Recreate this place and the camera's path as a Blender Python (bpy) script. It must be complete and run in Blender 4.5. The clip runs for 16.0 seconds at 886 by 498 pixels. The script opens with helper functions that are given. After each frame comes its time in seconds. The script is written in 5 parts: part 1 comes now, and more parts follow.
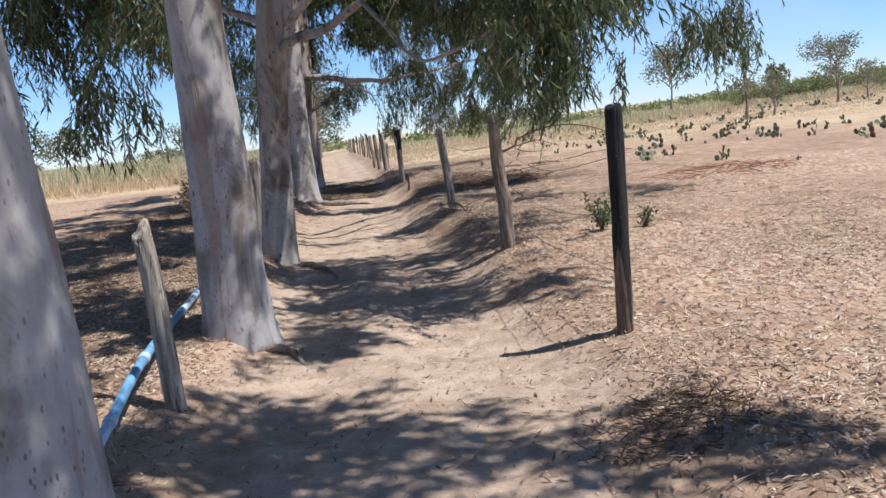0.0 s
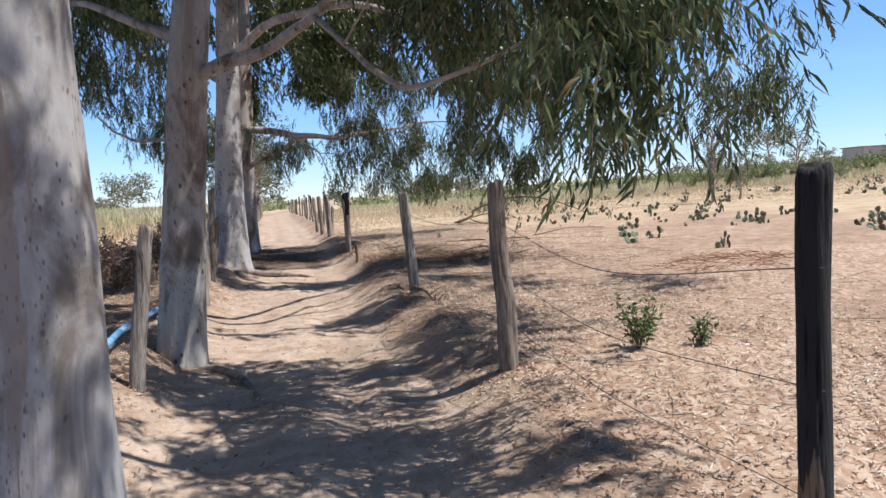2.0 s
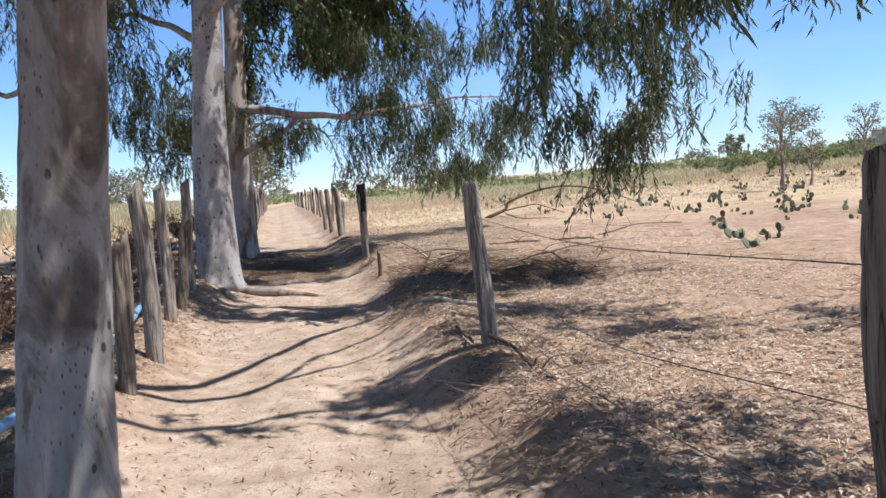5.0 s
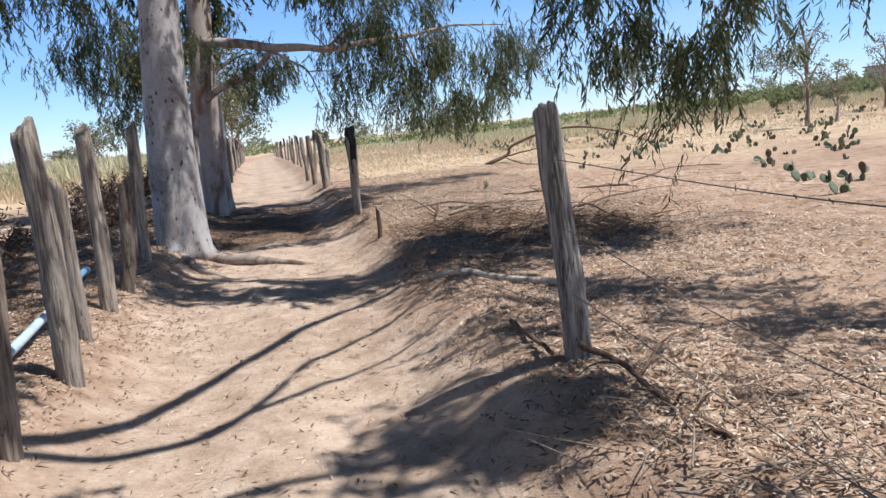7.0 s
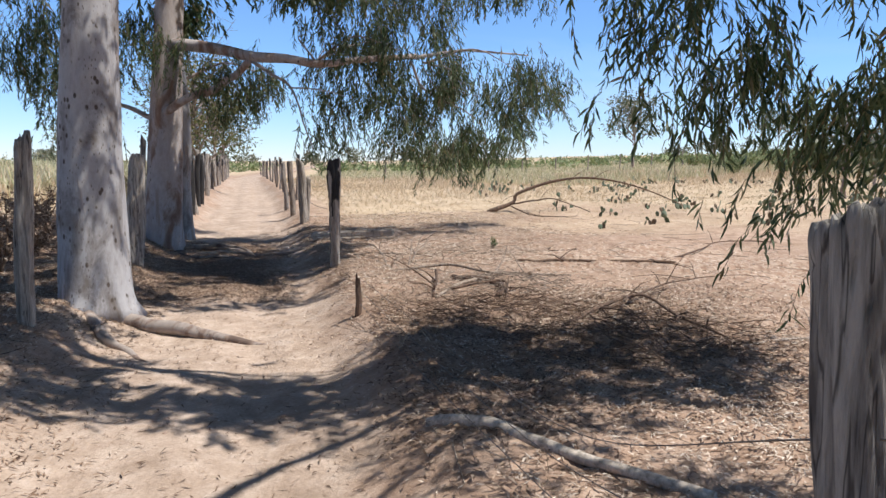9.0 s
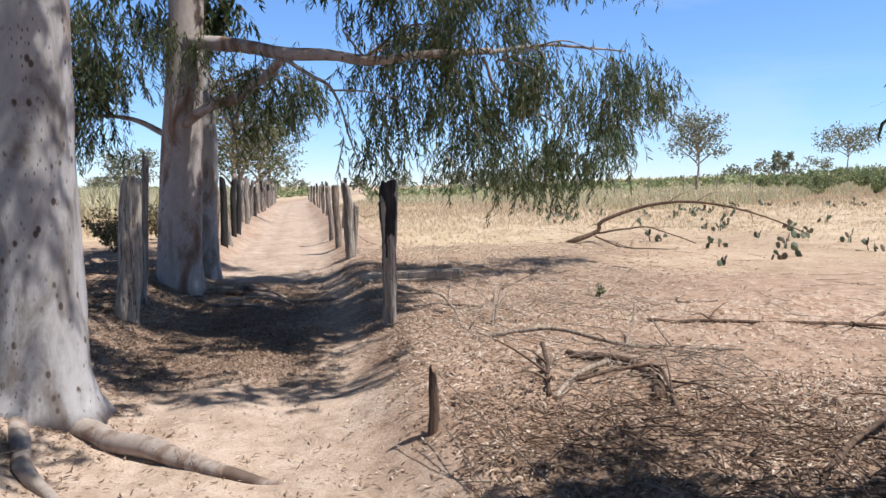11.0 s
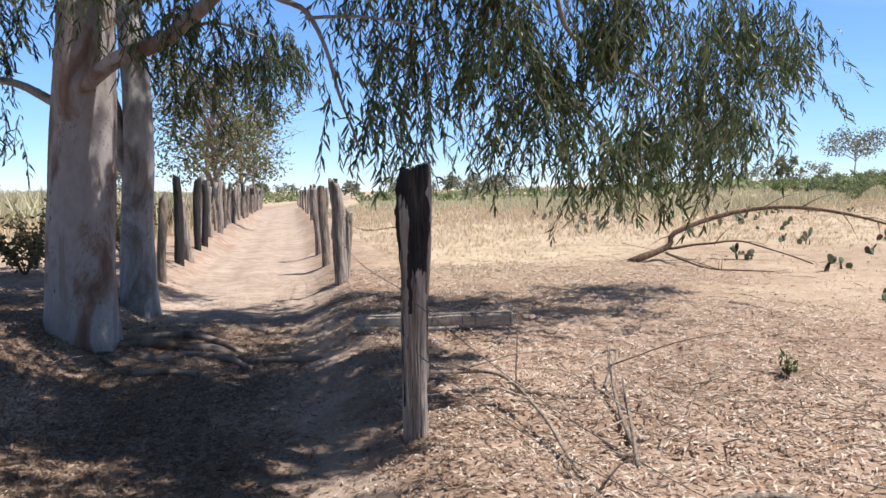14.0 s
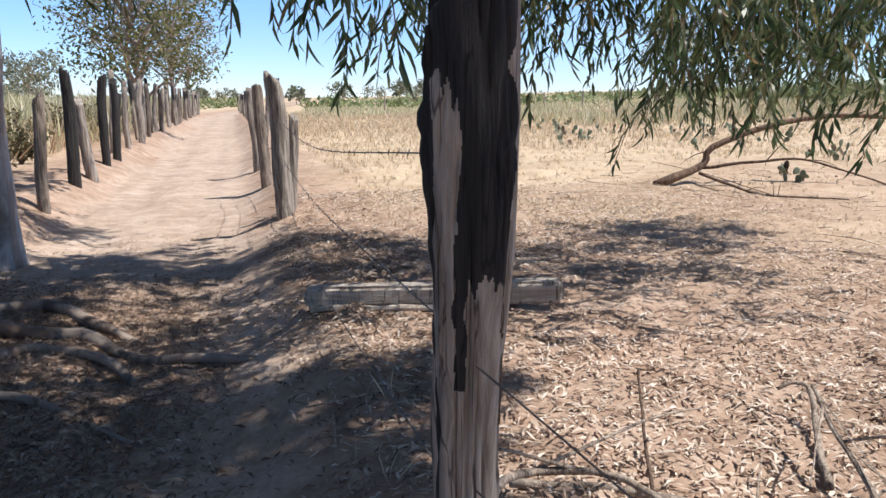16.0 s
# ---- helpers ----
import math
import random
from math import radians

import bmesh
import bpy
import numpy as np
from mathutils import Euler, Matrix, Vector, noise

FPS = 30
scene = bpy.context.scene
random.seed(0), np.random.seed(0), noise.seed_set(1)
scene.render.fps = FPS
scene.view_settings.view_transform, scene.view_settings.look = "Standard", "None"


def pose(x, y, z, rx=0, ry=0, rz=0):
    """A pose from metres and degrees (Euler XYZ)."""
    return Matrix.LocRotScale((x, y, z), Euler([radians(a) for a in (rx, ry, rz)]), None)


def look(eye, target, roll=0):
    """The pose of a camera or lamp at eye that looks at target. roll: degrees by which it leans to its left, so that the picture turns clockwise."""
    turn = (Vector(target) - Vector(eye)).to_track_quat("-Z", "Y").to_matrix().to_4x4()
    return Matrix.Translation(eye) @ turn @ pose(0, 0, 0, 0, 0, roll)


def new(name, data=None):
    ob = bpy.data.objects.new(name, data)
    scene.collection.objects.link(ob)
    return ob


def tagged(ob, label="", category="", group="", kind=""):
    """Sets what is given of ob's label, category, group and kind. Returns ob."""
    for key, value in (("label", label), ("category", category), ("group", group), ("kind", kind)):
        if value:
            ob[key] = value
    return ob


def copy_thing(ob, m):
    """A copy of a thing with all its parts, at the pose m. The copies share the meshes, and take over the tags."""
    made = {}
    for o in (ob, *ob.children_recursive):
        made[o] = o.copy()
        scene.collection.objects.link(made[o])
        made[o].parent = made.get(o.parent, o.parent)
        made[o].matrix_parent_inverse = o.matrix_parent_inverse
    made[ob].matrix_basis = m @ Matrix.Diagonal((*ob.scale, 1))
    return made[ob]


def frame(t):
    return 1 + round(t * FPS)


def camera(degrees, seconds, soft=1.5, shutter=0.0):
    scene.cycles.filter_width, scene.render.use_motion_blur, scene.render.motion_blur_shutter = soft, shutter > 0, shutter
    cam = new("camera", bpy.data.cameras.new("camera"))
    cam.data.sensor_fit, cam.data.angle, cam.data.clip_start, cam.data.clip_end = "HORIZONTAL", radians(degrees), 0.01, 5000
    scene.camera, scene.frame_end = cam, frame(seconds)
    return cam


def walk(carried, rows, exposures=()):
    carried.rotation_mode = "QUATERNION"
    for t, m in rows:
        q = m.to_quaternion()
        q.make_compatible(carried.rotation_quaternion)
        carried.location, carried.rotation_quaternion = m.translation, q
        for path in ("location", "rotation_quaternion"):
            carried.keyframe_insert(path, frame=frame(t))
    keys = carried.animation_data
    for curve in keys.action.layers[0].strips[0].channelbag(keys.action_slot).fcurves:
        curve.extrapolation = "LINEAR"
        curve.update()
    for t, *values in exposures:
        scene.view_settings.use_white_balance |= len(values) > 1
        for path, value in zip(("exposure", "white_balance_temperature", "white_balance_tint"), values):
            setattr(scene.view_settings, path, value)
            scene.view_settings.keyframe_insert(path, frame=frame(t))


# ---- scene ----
cam = camera(60.2, 16.0)
PATH = [
    (0, (0.033, 0.113, 1.548), (0.03, 2.09, 1.242), -6.2),
    (0.5, (0.011, 0.806, 1.58), (0.135, 2.776, 1.263), -7.0),
    (1, (-0.104, 1.486, 1.574), (0.048, 3.472, 1.39), -5.2),
    (1.5, (-0.071, 1.999, 1.517), (0.16, 3.979, 1.348), -4.6),
    (2, (-0.184, 2.618, 1.564), (-0.016, 4.606, 1.417), -3.0),
    (2.5, (-0.235, 3.215, 1.606), (-0.064, 5.203, 1.472), -1.3),
    (3, (-0.165, 3.832, 1.524), (0.203, 5.794, 1.403), -1.3),
    (3.5, (-0.321, 4.463, 1.542), (-0.127, 6.45, 1.429), -3.4),
    (4, (-0.334, 4.99, 1.568), (-0.132, 6.977, 1.474), -3.1),
    (4.5, (-0.417, 5.703, 1.591), (-0.191, 7.689, 1.506), -3.1),
    (5, (-0.505, 6.358, 1.595), (-0.357, 8.345, 1.424), -3.8),
    (7.3, (-0.751, 8.907, 1.499), (-0.567, 10.875, 1.19), -5.0),
    (7.5, (-0.762, 9.193, 1.493), (-0.572, 11.16, 1.19), -4.8),
    (8, (-0.646, 9.67, 1.515), (-0.444, 11.638, 1.226), -4.0),
    (8.5, (-0.587, 10.299, 1.596), (-0.367, 12.267, 1.321), -2.5),
    (9, (-0.656, 10.967, 1.66), (-0.424, 12.941, 1.432), 0.1),
    (9.5, (-0.687, 11.544, 1.615), (-0.442, 13.519, 1.41), -3.6),
    (10, (-0.803, 12.092, 1.651), (-0.697, 14.083, 1.488), -0.9),
    (10.2, (-0.84, 12.43, 1.651), (-0.723, 14.421, 1.509), -0.1),
    (12.3, (-0.674, 15.34, 1.59), (-0.579, 17.326, 1.374), -1.3),
    (12.5, (-0.729, 15.561, 1.586), (-0.631, 17.547, 1.379), -1.3),
    (13, (-0.852, 16.147, 1.615), (-0.744, 18.135, 1.425), -1.1),
    (13.5, (-0.865, 16.772, 1.58), (-0.741, 18.761, 1.41), -0.4),
    (14, (-1.023, 17.392, 1.56), (-0.892, 19.382, 1.408), -0.4),
    (14.5, (-1.069, 17.932, 1.539), (-0.923, 19.922, 1.401), -0.0),
    (15, (-1.071, 18.597, 1.537), (-0.869, 20.577, 1.336), -0.4),
    (15.5, (-1.191, 19.274, 1.58), (-0.952, 21.225, 1.209), 0.4),
    (16, (-1.16, 19.947, 1.491), (-0.899, 21.891, 1.102), -0.0),
]
walk(cam, [(t, look(eye, target, roll)) for t, eye, target, roll in PATH], [(0, 0.14, 6180, 9), (2.5, 0.28, 6180, 9), (5, 0.30, 6180, 9), (8, 0.23, 6180, 9), (13, 0.33, 6180, 10), (16, 0.35, 6180, 10)])

# ---- world, sun, exposure ----
SUN = Vector((0.80, -0.28, 1.62)).normalized()
world = bpy.data.worlds.new("sky")
scene.world = world
world.use_nodes = True
wn = world.node_tree.nodes
sky = wn.new("ShaderNodeTexSky")
sky.sky_type = 'NISHITA'
sky.sun_disc = False
sky.sun_elevation = math.asin(SUN.z)
sky.sun_rotation = math.atan2(SUN.x, SUN.y)
sky.air_density, sky.dust_density, sky.ozone_density = 0.75, 0.0, 3.4
wn["Background"].inputs["Strength"].default_value = 0.113
wl = world.node_tree.links
sky_way = wn.new("ShaderNodeTexCoord")
sky_map = wn.new("ShaderNodeMapping")
sky_map.inputs["Scale"].default_value = (1.0, 1.6, 5.0)
sky_map.inputs["Rotation"].default_value = (0.0, 0.35, 0.6)
wl.new(sky_way.outputs["Generated"], sky_map.inputs["Vector"])
wisp = wn.new("ShaderNodeTexNoise")
wisp.inputs["Scale"].default_value, wisp.inputs["Detail"].default_value, wisp.inputs["Distortion"].default_value = 1.7, 7.0, 0.8
wl.new(sky_map.outputs[0], wisp.inputs["Vector"])
wisp_ramp = wn.new("ShaderNodeValToRGB")
wisp_ramp.color_ramp.elements[0].position, wisp_ramp.color_ramp.elements[1].position = 0.55, 0.85
wisp_ramp.color_ramp.elements[1].color = (0.35, 0.35, 0.35, 1)
wl.new(wisp.outputs["Fac"], wisp_ramp.inputs[0])
cirrus = wn.new("ShaderNodeMix")
cirrus.data_type = 'RGBA'
cirrus.inputs[7].default_value = (7.0, 7.3, 7.6, 1)
wl.new(wisp_ramp.outputs[0], cirrus.inputs[0])
# brighter blue low down, dimmed overhead to deepen the shade, the same all round
sky_up = wn.new("ShaderNodeSeparateXYZ")
wl.new(sky_way.outputs["Generated"], sky_up.inputs[0])
sky_tint = wn.new("ShaderNodeValToRGB")
while len(sky_tint.color_ramp.elements) < 5:
    sky_tint.color_ramp.elements.new(0.5)
for stop, (at, tone) in zip(sky_tint.color_ramp.elements, ((0.0, (0.46, 0.48, 0.58)), (0.12, (0.50, 0.575, 0.67)), (0.35, (0.55, 0.66, 0.76)), (0.55, (0.39, 0.395, 0.40)), (0.85, (0.275, 0.26, 0.235)))):
    stop.position, stop.color = at, (*tone, 1)
wl.new(sky_up.outputs[2], sky_tint.inputs[0])
sky_tinted = wn.new("ShaderNodeVectorMath")
sky_tinted.operation = 'MULTIPLY'
wl.new(sky.outputs[0], sky_tinted.inputs[0])
wl.new(sky_tint.outputs[0], sky_tinted.inputs[1])
doubled = wn.new("ShaderNodeVectorMath")
doubled.operation = 'SCALE'
doubled.inputs["Scale"].default_value = 2.0
wl.new(sky_tinted.outputs[0], doubled.inputs[0])
wl.new(doubled.outputs[0], cirrus.inputs[6])
wl.new(cirrus.outputs[2], wn["Background"].inputs["Color"])
sun = new("sun", bpy.data.lights.new("sun", 'SUN'))
sun.data.energy, sun.data.angle, sun.data.color = 5.0, radians(0.55), (1.0, 0.965, 0.91)
sun.matrix_world = look(SUN * 60, (0, 0, 0))

# ---- helpers of this scene ----
rng = np.random.default_rng(7)


def smooth(a, b, v):
    q = np.clip((np.asarray(v, float) - a) / (b - a), 0, 1)
    return q * q * (3 - 2 * q)


def lattice(ix, iy, seed):
    h = (ix.astype(np.int64) * 374761393 + iy.astype(np.int64) * 668265263 + seed * 974634541) & 0x7FFFFFFF
    h = ((h ^ (h >> 13)) * 1274126177) & 0x7FFFFFFF
    return ((h ^ (h >> 16)) & 0xFFFF) / 32767.5 - 1.0


def vnoise(x, y, scale, seed=0):
    """Smooth value noise of the plan, -1 to 1."""
    x, y = np.asarray(x, float) / scale, np.asarray(y, float) / scale
    ix, iy = np.floor(x), np.floor(y)
    fx, fy = x - ix, y - iy
    fx, fy = fx * fx * (3 - 2 * fx), fy * fy * (3 - 2 * fy)
    a, b = lattice(ix, iy, seed), lattice(ix + 1, iy, seed)
    c, d = lattice(ix, iy + 1, seed), lattice(ix + 1, iy + 1, seed)
    return (a * (1 - fx) + b * fx) * (1 - fy) + (c * (1 - fx) + d * fx) * fy


def lane(y):
    """x of the middle of the track."""
    return 0.2 - 0.117 * np.asarray(y, float) - 0.0178 * np.maximum(np.asarray(y, float) - 36, 0)


def ground_z(x, y):
    x, y = np.asarray(x, float), np.asarray(y, float)
    u = x - lane(y)
    edge = 0.12 * vnoise(x, y, 1.7, 3)
    far = smooth(120, 45, np.abs(y))
    z = 0.004 * np.clip(y, -20, 40) - 0.03 * (1 - smooth(3, 8, y))
    low = far * (0.5 + 0.5 * smooth(4, 9, y))
    z = z + (0.26 * smooth(0.72, 1.5, u + edge) + 0.28 * smooth(0.85, 1.6, -u + edge)) * low
    z = z - 0.09 * np.exp(-((x + 0.95) / 0.5) ** 2 - ((y - 21.5) / 0.8) ** 2)
    z = z + 0.02 * np.clip(u - 1.5, 0, 6) + 0.034 * np.clip(x - 8, 0, 130) + 0.010 * np.clip(-x - 14, 0, 120)
    z = z - 0.03 * np.exp(-((np.abs(u + 0.05) - 0.42) / 0.2) ** 2) * far
    z = z + 0.025 * vnoise(x, y, 1.1, 5) + 0.06 * vnoise(x, y, 5.0, 6) * smooth(2.5, 6, np.abs(u))
    z = z + 0.5 * vnoise(x, y, 38.0, 8) * smooth(25, 80, np.abs(u))
    return z


def ground_top(x, y):
    """The ground with its small lumps and clods."""
    x, y = np.asarray(x, float), np.asarray(y, float)
    u = x - np.where(y < 80, lane(y), lane(80))
    near = smooth(60, 25, np.abs(y)) * smooth(14, 7, np.abs(u))
    loose = smooth(1.0, 1.7, np.abs(u))
    z = ground_z(x, y) + near * (0.010 * vnoise(x, y, 0.23, 11) + (0.006 + 0.016 * loose) * vnoise(x, y, 0.11, 12))
    clod = np.maximum(vnoise(x, y, 0.4, 14) - 0.45, 0)
    return z + near * clod * (0.042 + 0.04 * smooth(0.6, 1.2, np.abs(u)))


def gz(x, y):
    return float(ground_z(x, y))


def mesh_object(name, verts, faces, mats, mat_index=None, smooth_shade=True):
    me = bpy.data.meshes.new(name)
    verts = np.asarray(verts, np.float32)
    faces = np.asarray(faces, np.int32)
    n = faces.shape[1]
    me.vertices.add(len(verts))
    me.vertices.foreach_set("co", verts.ravel())
    me.loops.add(faces.size)
    me.loops.foreach_set("vertex_index", faces.ravel())
    me.polygons.add(len(faces))
    me.polygons.foreach_set("loop_start", np.arange(0, faces.size, n, dtype=np.int32))
    me.polygons.foreach_set("use_smooth", np.full(len(faces), smooth_shade, dtype=bool))
    for m in (mats if isinstance(mats, (list, tuple)) else [mats]):
        me.materials.append(m)
    if mat_index is not None:
        me.polygons.foreach_set("material_index", np.asarray(mat_index, np.int32))
    me.update(calc_edges=True)
    me.validate()
    return new(name, me)


def under(ob, parent):
    ob.parent = parent
    return ob


def tube_data(points, radii, sides=10, rough=0.0, seed=0, flare=0.0, cap=True, ragged=0.0):
    """A tapered, uneven tube along points: vertices and quads."""
    P = np.asarray(points, float)
    R = np.asarray(radii, float)
    n = len(P)
    T = np.gradient(P, axis=0)
    T /= np.linalg.norm(T, axis=1)[:, None] + 1e-9
    ref = np.array([0.31, 0.95, 0.05]) if abs(T[:, 1]).mean() < 0.8 else np.array([1.0, 0.1, 0.2])
    A = np.cross(T, ref)
    A /= np.linalg.norm(A, axis=1)[:, None] + 1e-9
    B = np.cross(T, A)
    ang = np.linspace(0, 2 * np.pi, sides, endpoint=False)
    length = np.concatenate([[0], np.cumsum(np.linalg.norm(np.diff(P, axis=0), axis=1))])
    ca, sa = np.cos(ang), np.sin(ang)
    rr = R[:, None] * np.ones((1, sides))
    if rough:
        scale = max(R.max(), 0.01) * 1.3
        wav = vnoise(ca[None, :] * 1.6 + 7 * seed + 0 * length[:, None], length[:, None] / scale * 0.45 + sa[None, :] * 1.6, 1.0, seed)
        fine = vnoise(ca[None, :] * 4 + 3 * seed + 0 * length[:, None], length[:, None] / scale * 1.4 + sa[None, :] * 4, 1.0, seed + 9)
        rr = rr * (1 + rough * wav + 0.5 * rough * fine)
    if flare:
        lobes = 0.6 + 0.4 * np.cos(5 * ang + seed) + 0.25 * np.cos(3 * ang + 2 * seed)
        rr = rr + R[0] * flare * np.exp(-length[:, None] / 0.16) * lobes[None, :]
    V = P[:, None, :] + rr[:, :, None] * (ca[None, :, None] * A[:, None, :] + sa[None, :, None] * B[:, None, :])
    if ragged:
        V[-1, :, 2] += ragged * vnoise(ang * 2.2, ang * 0 + seed, 1.0, seed + 4)
        V[-2, :, 2] += 0.3 * ragged * vnoise(ang * 2.2, ang * 0 + seed, 1.0, seed + 4)
    V = V.reshape(-1, 3)
    i, j = np.meshgrid(np.arange(n - 1), np.arange(sides), indexing="ij")
    k = (j + 1) % sides
    F = np.stack([i * sides + j, i * sides + k, (i + 1) * sides + k, (i + 1) * sides + j], -1).reshape(-1, 4)
    if cap:
        c0, c1 = P[0], V[-sides:].mean(0) - np.array([0, 0, 0.2 * ragged])
        V = np.vstack([V, c0, c1])
        a, b = len(V) - 2, len(V) - 1
        e = np.arange(0, sides, 2)
        F = np.vstack([F, np.stack([np.full(len(e), a), (e + 2) % sides, e + 1, e], -1),
                       np.stack([np.full(len(e), b), (n - 1) * sides + e, (n - 1) * sides + e + 1, (n - 1) * sides + (e + 2) % sides], -1)])
    return V, F


def joined(chunks):
    V, F, o = [], [], 0
    for v, f in chunks:
        V.append(v)
        F.append(np.asarray(f) + o)
        o += len(v)
    return np.vstack(V), np.vstack(F)


def spline(points, n):
    """A smooth line of n points through the given ones."""
    P = np.asarray(points, float)
    if len(P) == 2:
        s = np.linspace(0, 1, n)[:, None]
        return P[0] * (1 - s) + P[1] * s
    Q = np.vstack([2 * P[0] - P[1], P, 2 * P[-1] - P[-2]])
    out = []
    for s in np.linspace(0, len(P) - 1 - 1e-6, n):
        i = int(s)
        t = s - i
        a, b, c, d = Q[i], Q[i + 1], Q[i + 2], Q[i + 3]
        out.append(0.5 * (2 * b + (c - a) * t + (2 * a - 5 * b + 4 * c - d) * t * t + (3 * b - a - 3 * c + d) * t ** 3))
    return np.array(out)


def limb_data(points, r0, r1, n=14, sides=9, rough=0.1, seed=0, flare=0.0):
    P = spline(points, n)
    wob = r0 * 0.5
    s = np.linspace(0, 9, n) + seed * 3.1
    P[1:, 0] += wob * vnoise(s, s * 0, 1.3, seed)[1:]
    P[1:, 2] += wob * vnoise(s, s * 0 + 5, 1.3, seed + 1)[1:]
    R = r0 + (r1 - r0) * np.linspace(0, 1, n) ** 0.85
    return tube_data(P, R, sides, rough, seed, flare)


# ---- materials ----
def material(name):
    m = bpy.data.materials.new(name)
    m.use_nodes = True
    return m, m.node_tree.nodes, m.node_tree.links, m.node_tree.nodes["Principled BSDF"]


def ramp(n, stops):
    r = n.new("ShaderNodeValToRGB")
    while len(r.color_ramp.elements) < len(stops):
        r.color_ramp.elements.new(0.5)
    for e, (p, c) in zip(r.color_ramp.elements, stops):
        e.position, e.color = p, (*c, 1)
    return r


def noise_node(n, l, vec, scale, detail=6, rough=0.6, distortion=0.0):
    t = n.new("ShaderNodeTexNoise")
    t.inputs["Scale"].default_value, t.inputs["Detail"].default_value = scale, detail
    t.inputs["Roughness"].default_value, t.inputs["Distortion"].default_value = rough, distortion
    l.new(vec, t.inputs["Vector"])
    return t.outputs["Fac"]


def mixed(n, l, fac, a, b, mode='MIX'):
    x = n.new("ShaderNodeMix")
    x.data_type, x.blend_type = 'RGBA', mode
    for sock, v in ((x.inputs[0], fac), (x.inputs[6], a), (x.inputs[7], b)):
        if isinstance(v, (int, float)):
            sock.default_value = v
        elif isinstance(v, tuple):
            sock.default_value = (*v, 1)
        else:
            l.new(v, sock)
    return x.outputs[2]


def bump(n, l, height, strength, distance, bsdf, under_normal=None):
    b = n.new("ShaderNodeBump")
    b.inputs["Strength"].default_value, b.inputs["Distance"].default_value = strength, distance
    l.new(height, b.inputs["Height"])
    if under_normal:
        l.new(under_normal, b.inputs["Normal"])
    l.new(b.outputs[0], bsdf.inputs["Normal"])
    return b.outputs[0]


def coords(n, l, scale=(1, 1, 1), kind="Object"):
    c = n.new("ShaderNodeTexCoord")
    m = n.new("ShaderNodeMapping")
    m.inputs["Scale"].default_value = scale
    l.new(c.outputs[kind], m.inputs["Vector"])
    return m.outputs[0]


def bark_material(name, pale, mid, brown, spots=0.55):
    m, n, l, b = material(name)
    v = coords(n, l, (1, 1, 0.45))
    big = noise_node(n, l, v, 3.4, 6, 0.62, 0.8)
    fine = noise_node(n, l, v, 16, 8, 0.7)
    col = ramp(n, [(0.34, brown), (0.44, mid), (0.50, pale), (0.75, tuple(min(1, c * 1.12) for c in pale))])
    l.new(big, col.inputs[0])
    fr = ramp(n, [(0.25, (0.62, 0.6, 0.58)), (0.6, (1, 1, 1))])
    l.new(fine, fr.inputs[0])
    c = mixed(n, l, 0.75, col.outputs[0], fr.outputs[0], 'MULTIPLY')
    # dark knots and flakes
    vor = n.new("ShaderNodeTexVoronoi")
    vor.inputs["Scale"].default_value = 11.0
    vor.inputs["Randomness"].default_value = 1.0
    l.new(coords(n, l, (1.3, 1.3, 0.8)), vor.inputs["Vector"])
    kr = ramp(n, [(0.0, (1, 1, 1)), (0.17, (1, 1, 1)), (0.27, (0, 0, 0))])
    l.new(vor.outputs["Distance"], kr.inputs[0])
    patch = ramp(n, [(spots, (0, 0, 0)), (spots + 0.06, (1, 1, 1))])
    l.new(noise_node(n, l, v, 5.3, 3), patch.inputs[0])
    c = mixed(n, l, mixed(n, l, 1.0, kr.outputs[0], patch.outputs[0], 'MULTIPLY'), c, (0.09, 0.065, 0.05))
    # small dark upright flecks, in drifts
    fleck = n.new("ShaderNodeTexVoronoi")
    fleck.inputs["Scale"].default_value = 30.0
    l.new(coords(n, l, (1.25, 1.25, 0.5)), fleck.inputs["Vector"])
    fl = ramp(n, [(0.0, (1, 1, 1)), (0.15, (1, 1, 1)), (0.24, (0, 0, 0))])
    l.new(fleck.outputs["Distance"], fl.inputs[0])
    drift = ramp(n, [(0.46, (0, 0, 0)), (0.56, (1, 1, 1))])
    l.new(noise_node(n, l, v, 2.6, 5, 0.6), drift.inputs[0])
    c = mixed(n, l, mixed(n, l, 0.85, (0, 0, 0), mixed(n, l, 1.0, fl.outputs[0], drift.outputs[0], 'MULTIPLY')), c, (0.12, 0.09, 0.07))
    # loose strips of older bark
    strip = ramp(n, [(0.60, (0, 0, 0)), (0.64, (1, 1, 1))])
    l.new(noise_node(n, l, coords(n, l, (3.4, 3.4, 0.32)), 1.5, 4, 0.6, 0.4), strip.inputs[0])
    c = mixed(n, l, mixed(n, l, 0.55, (0, 0, 0), strip.outputs[0]), c, (0.27, 0.18, 0.13))
    l.new(c, b.inputs["Base Color"])
    b.inputs["Roughness"].default_value = 0.85
    h = n.new("ShaderNodeMath")
    h.operation = 'ADD'
    l.new(fine, h.inputs[0])
    l.new(strip.outputs[0], h.inputs[1])
    bump(n, l, h.outputs[0], 0.5, 0.012, b)
    return m


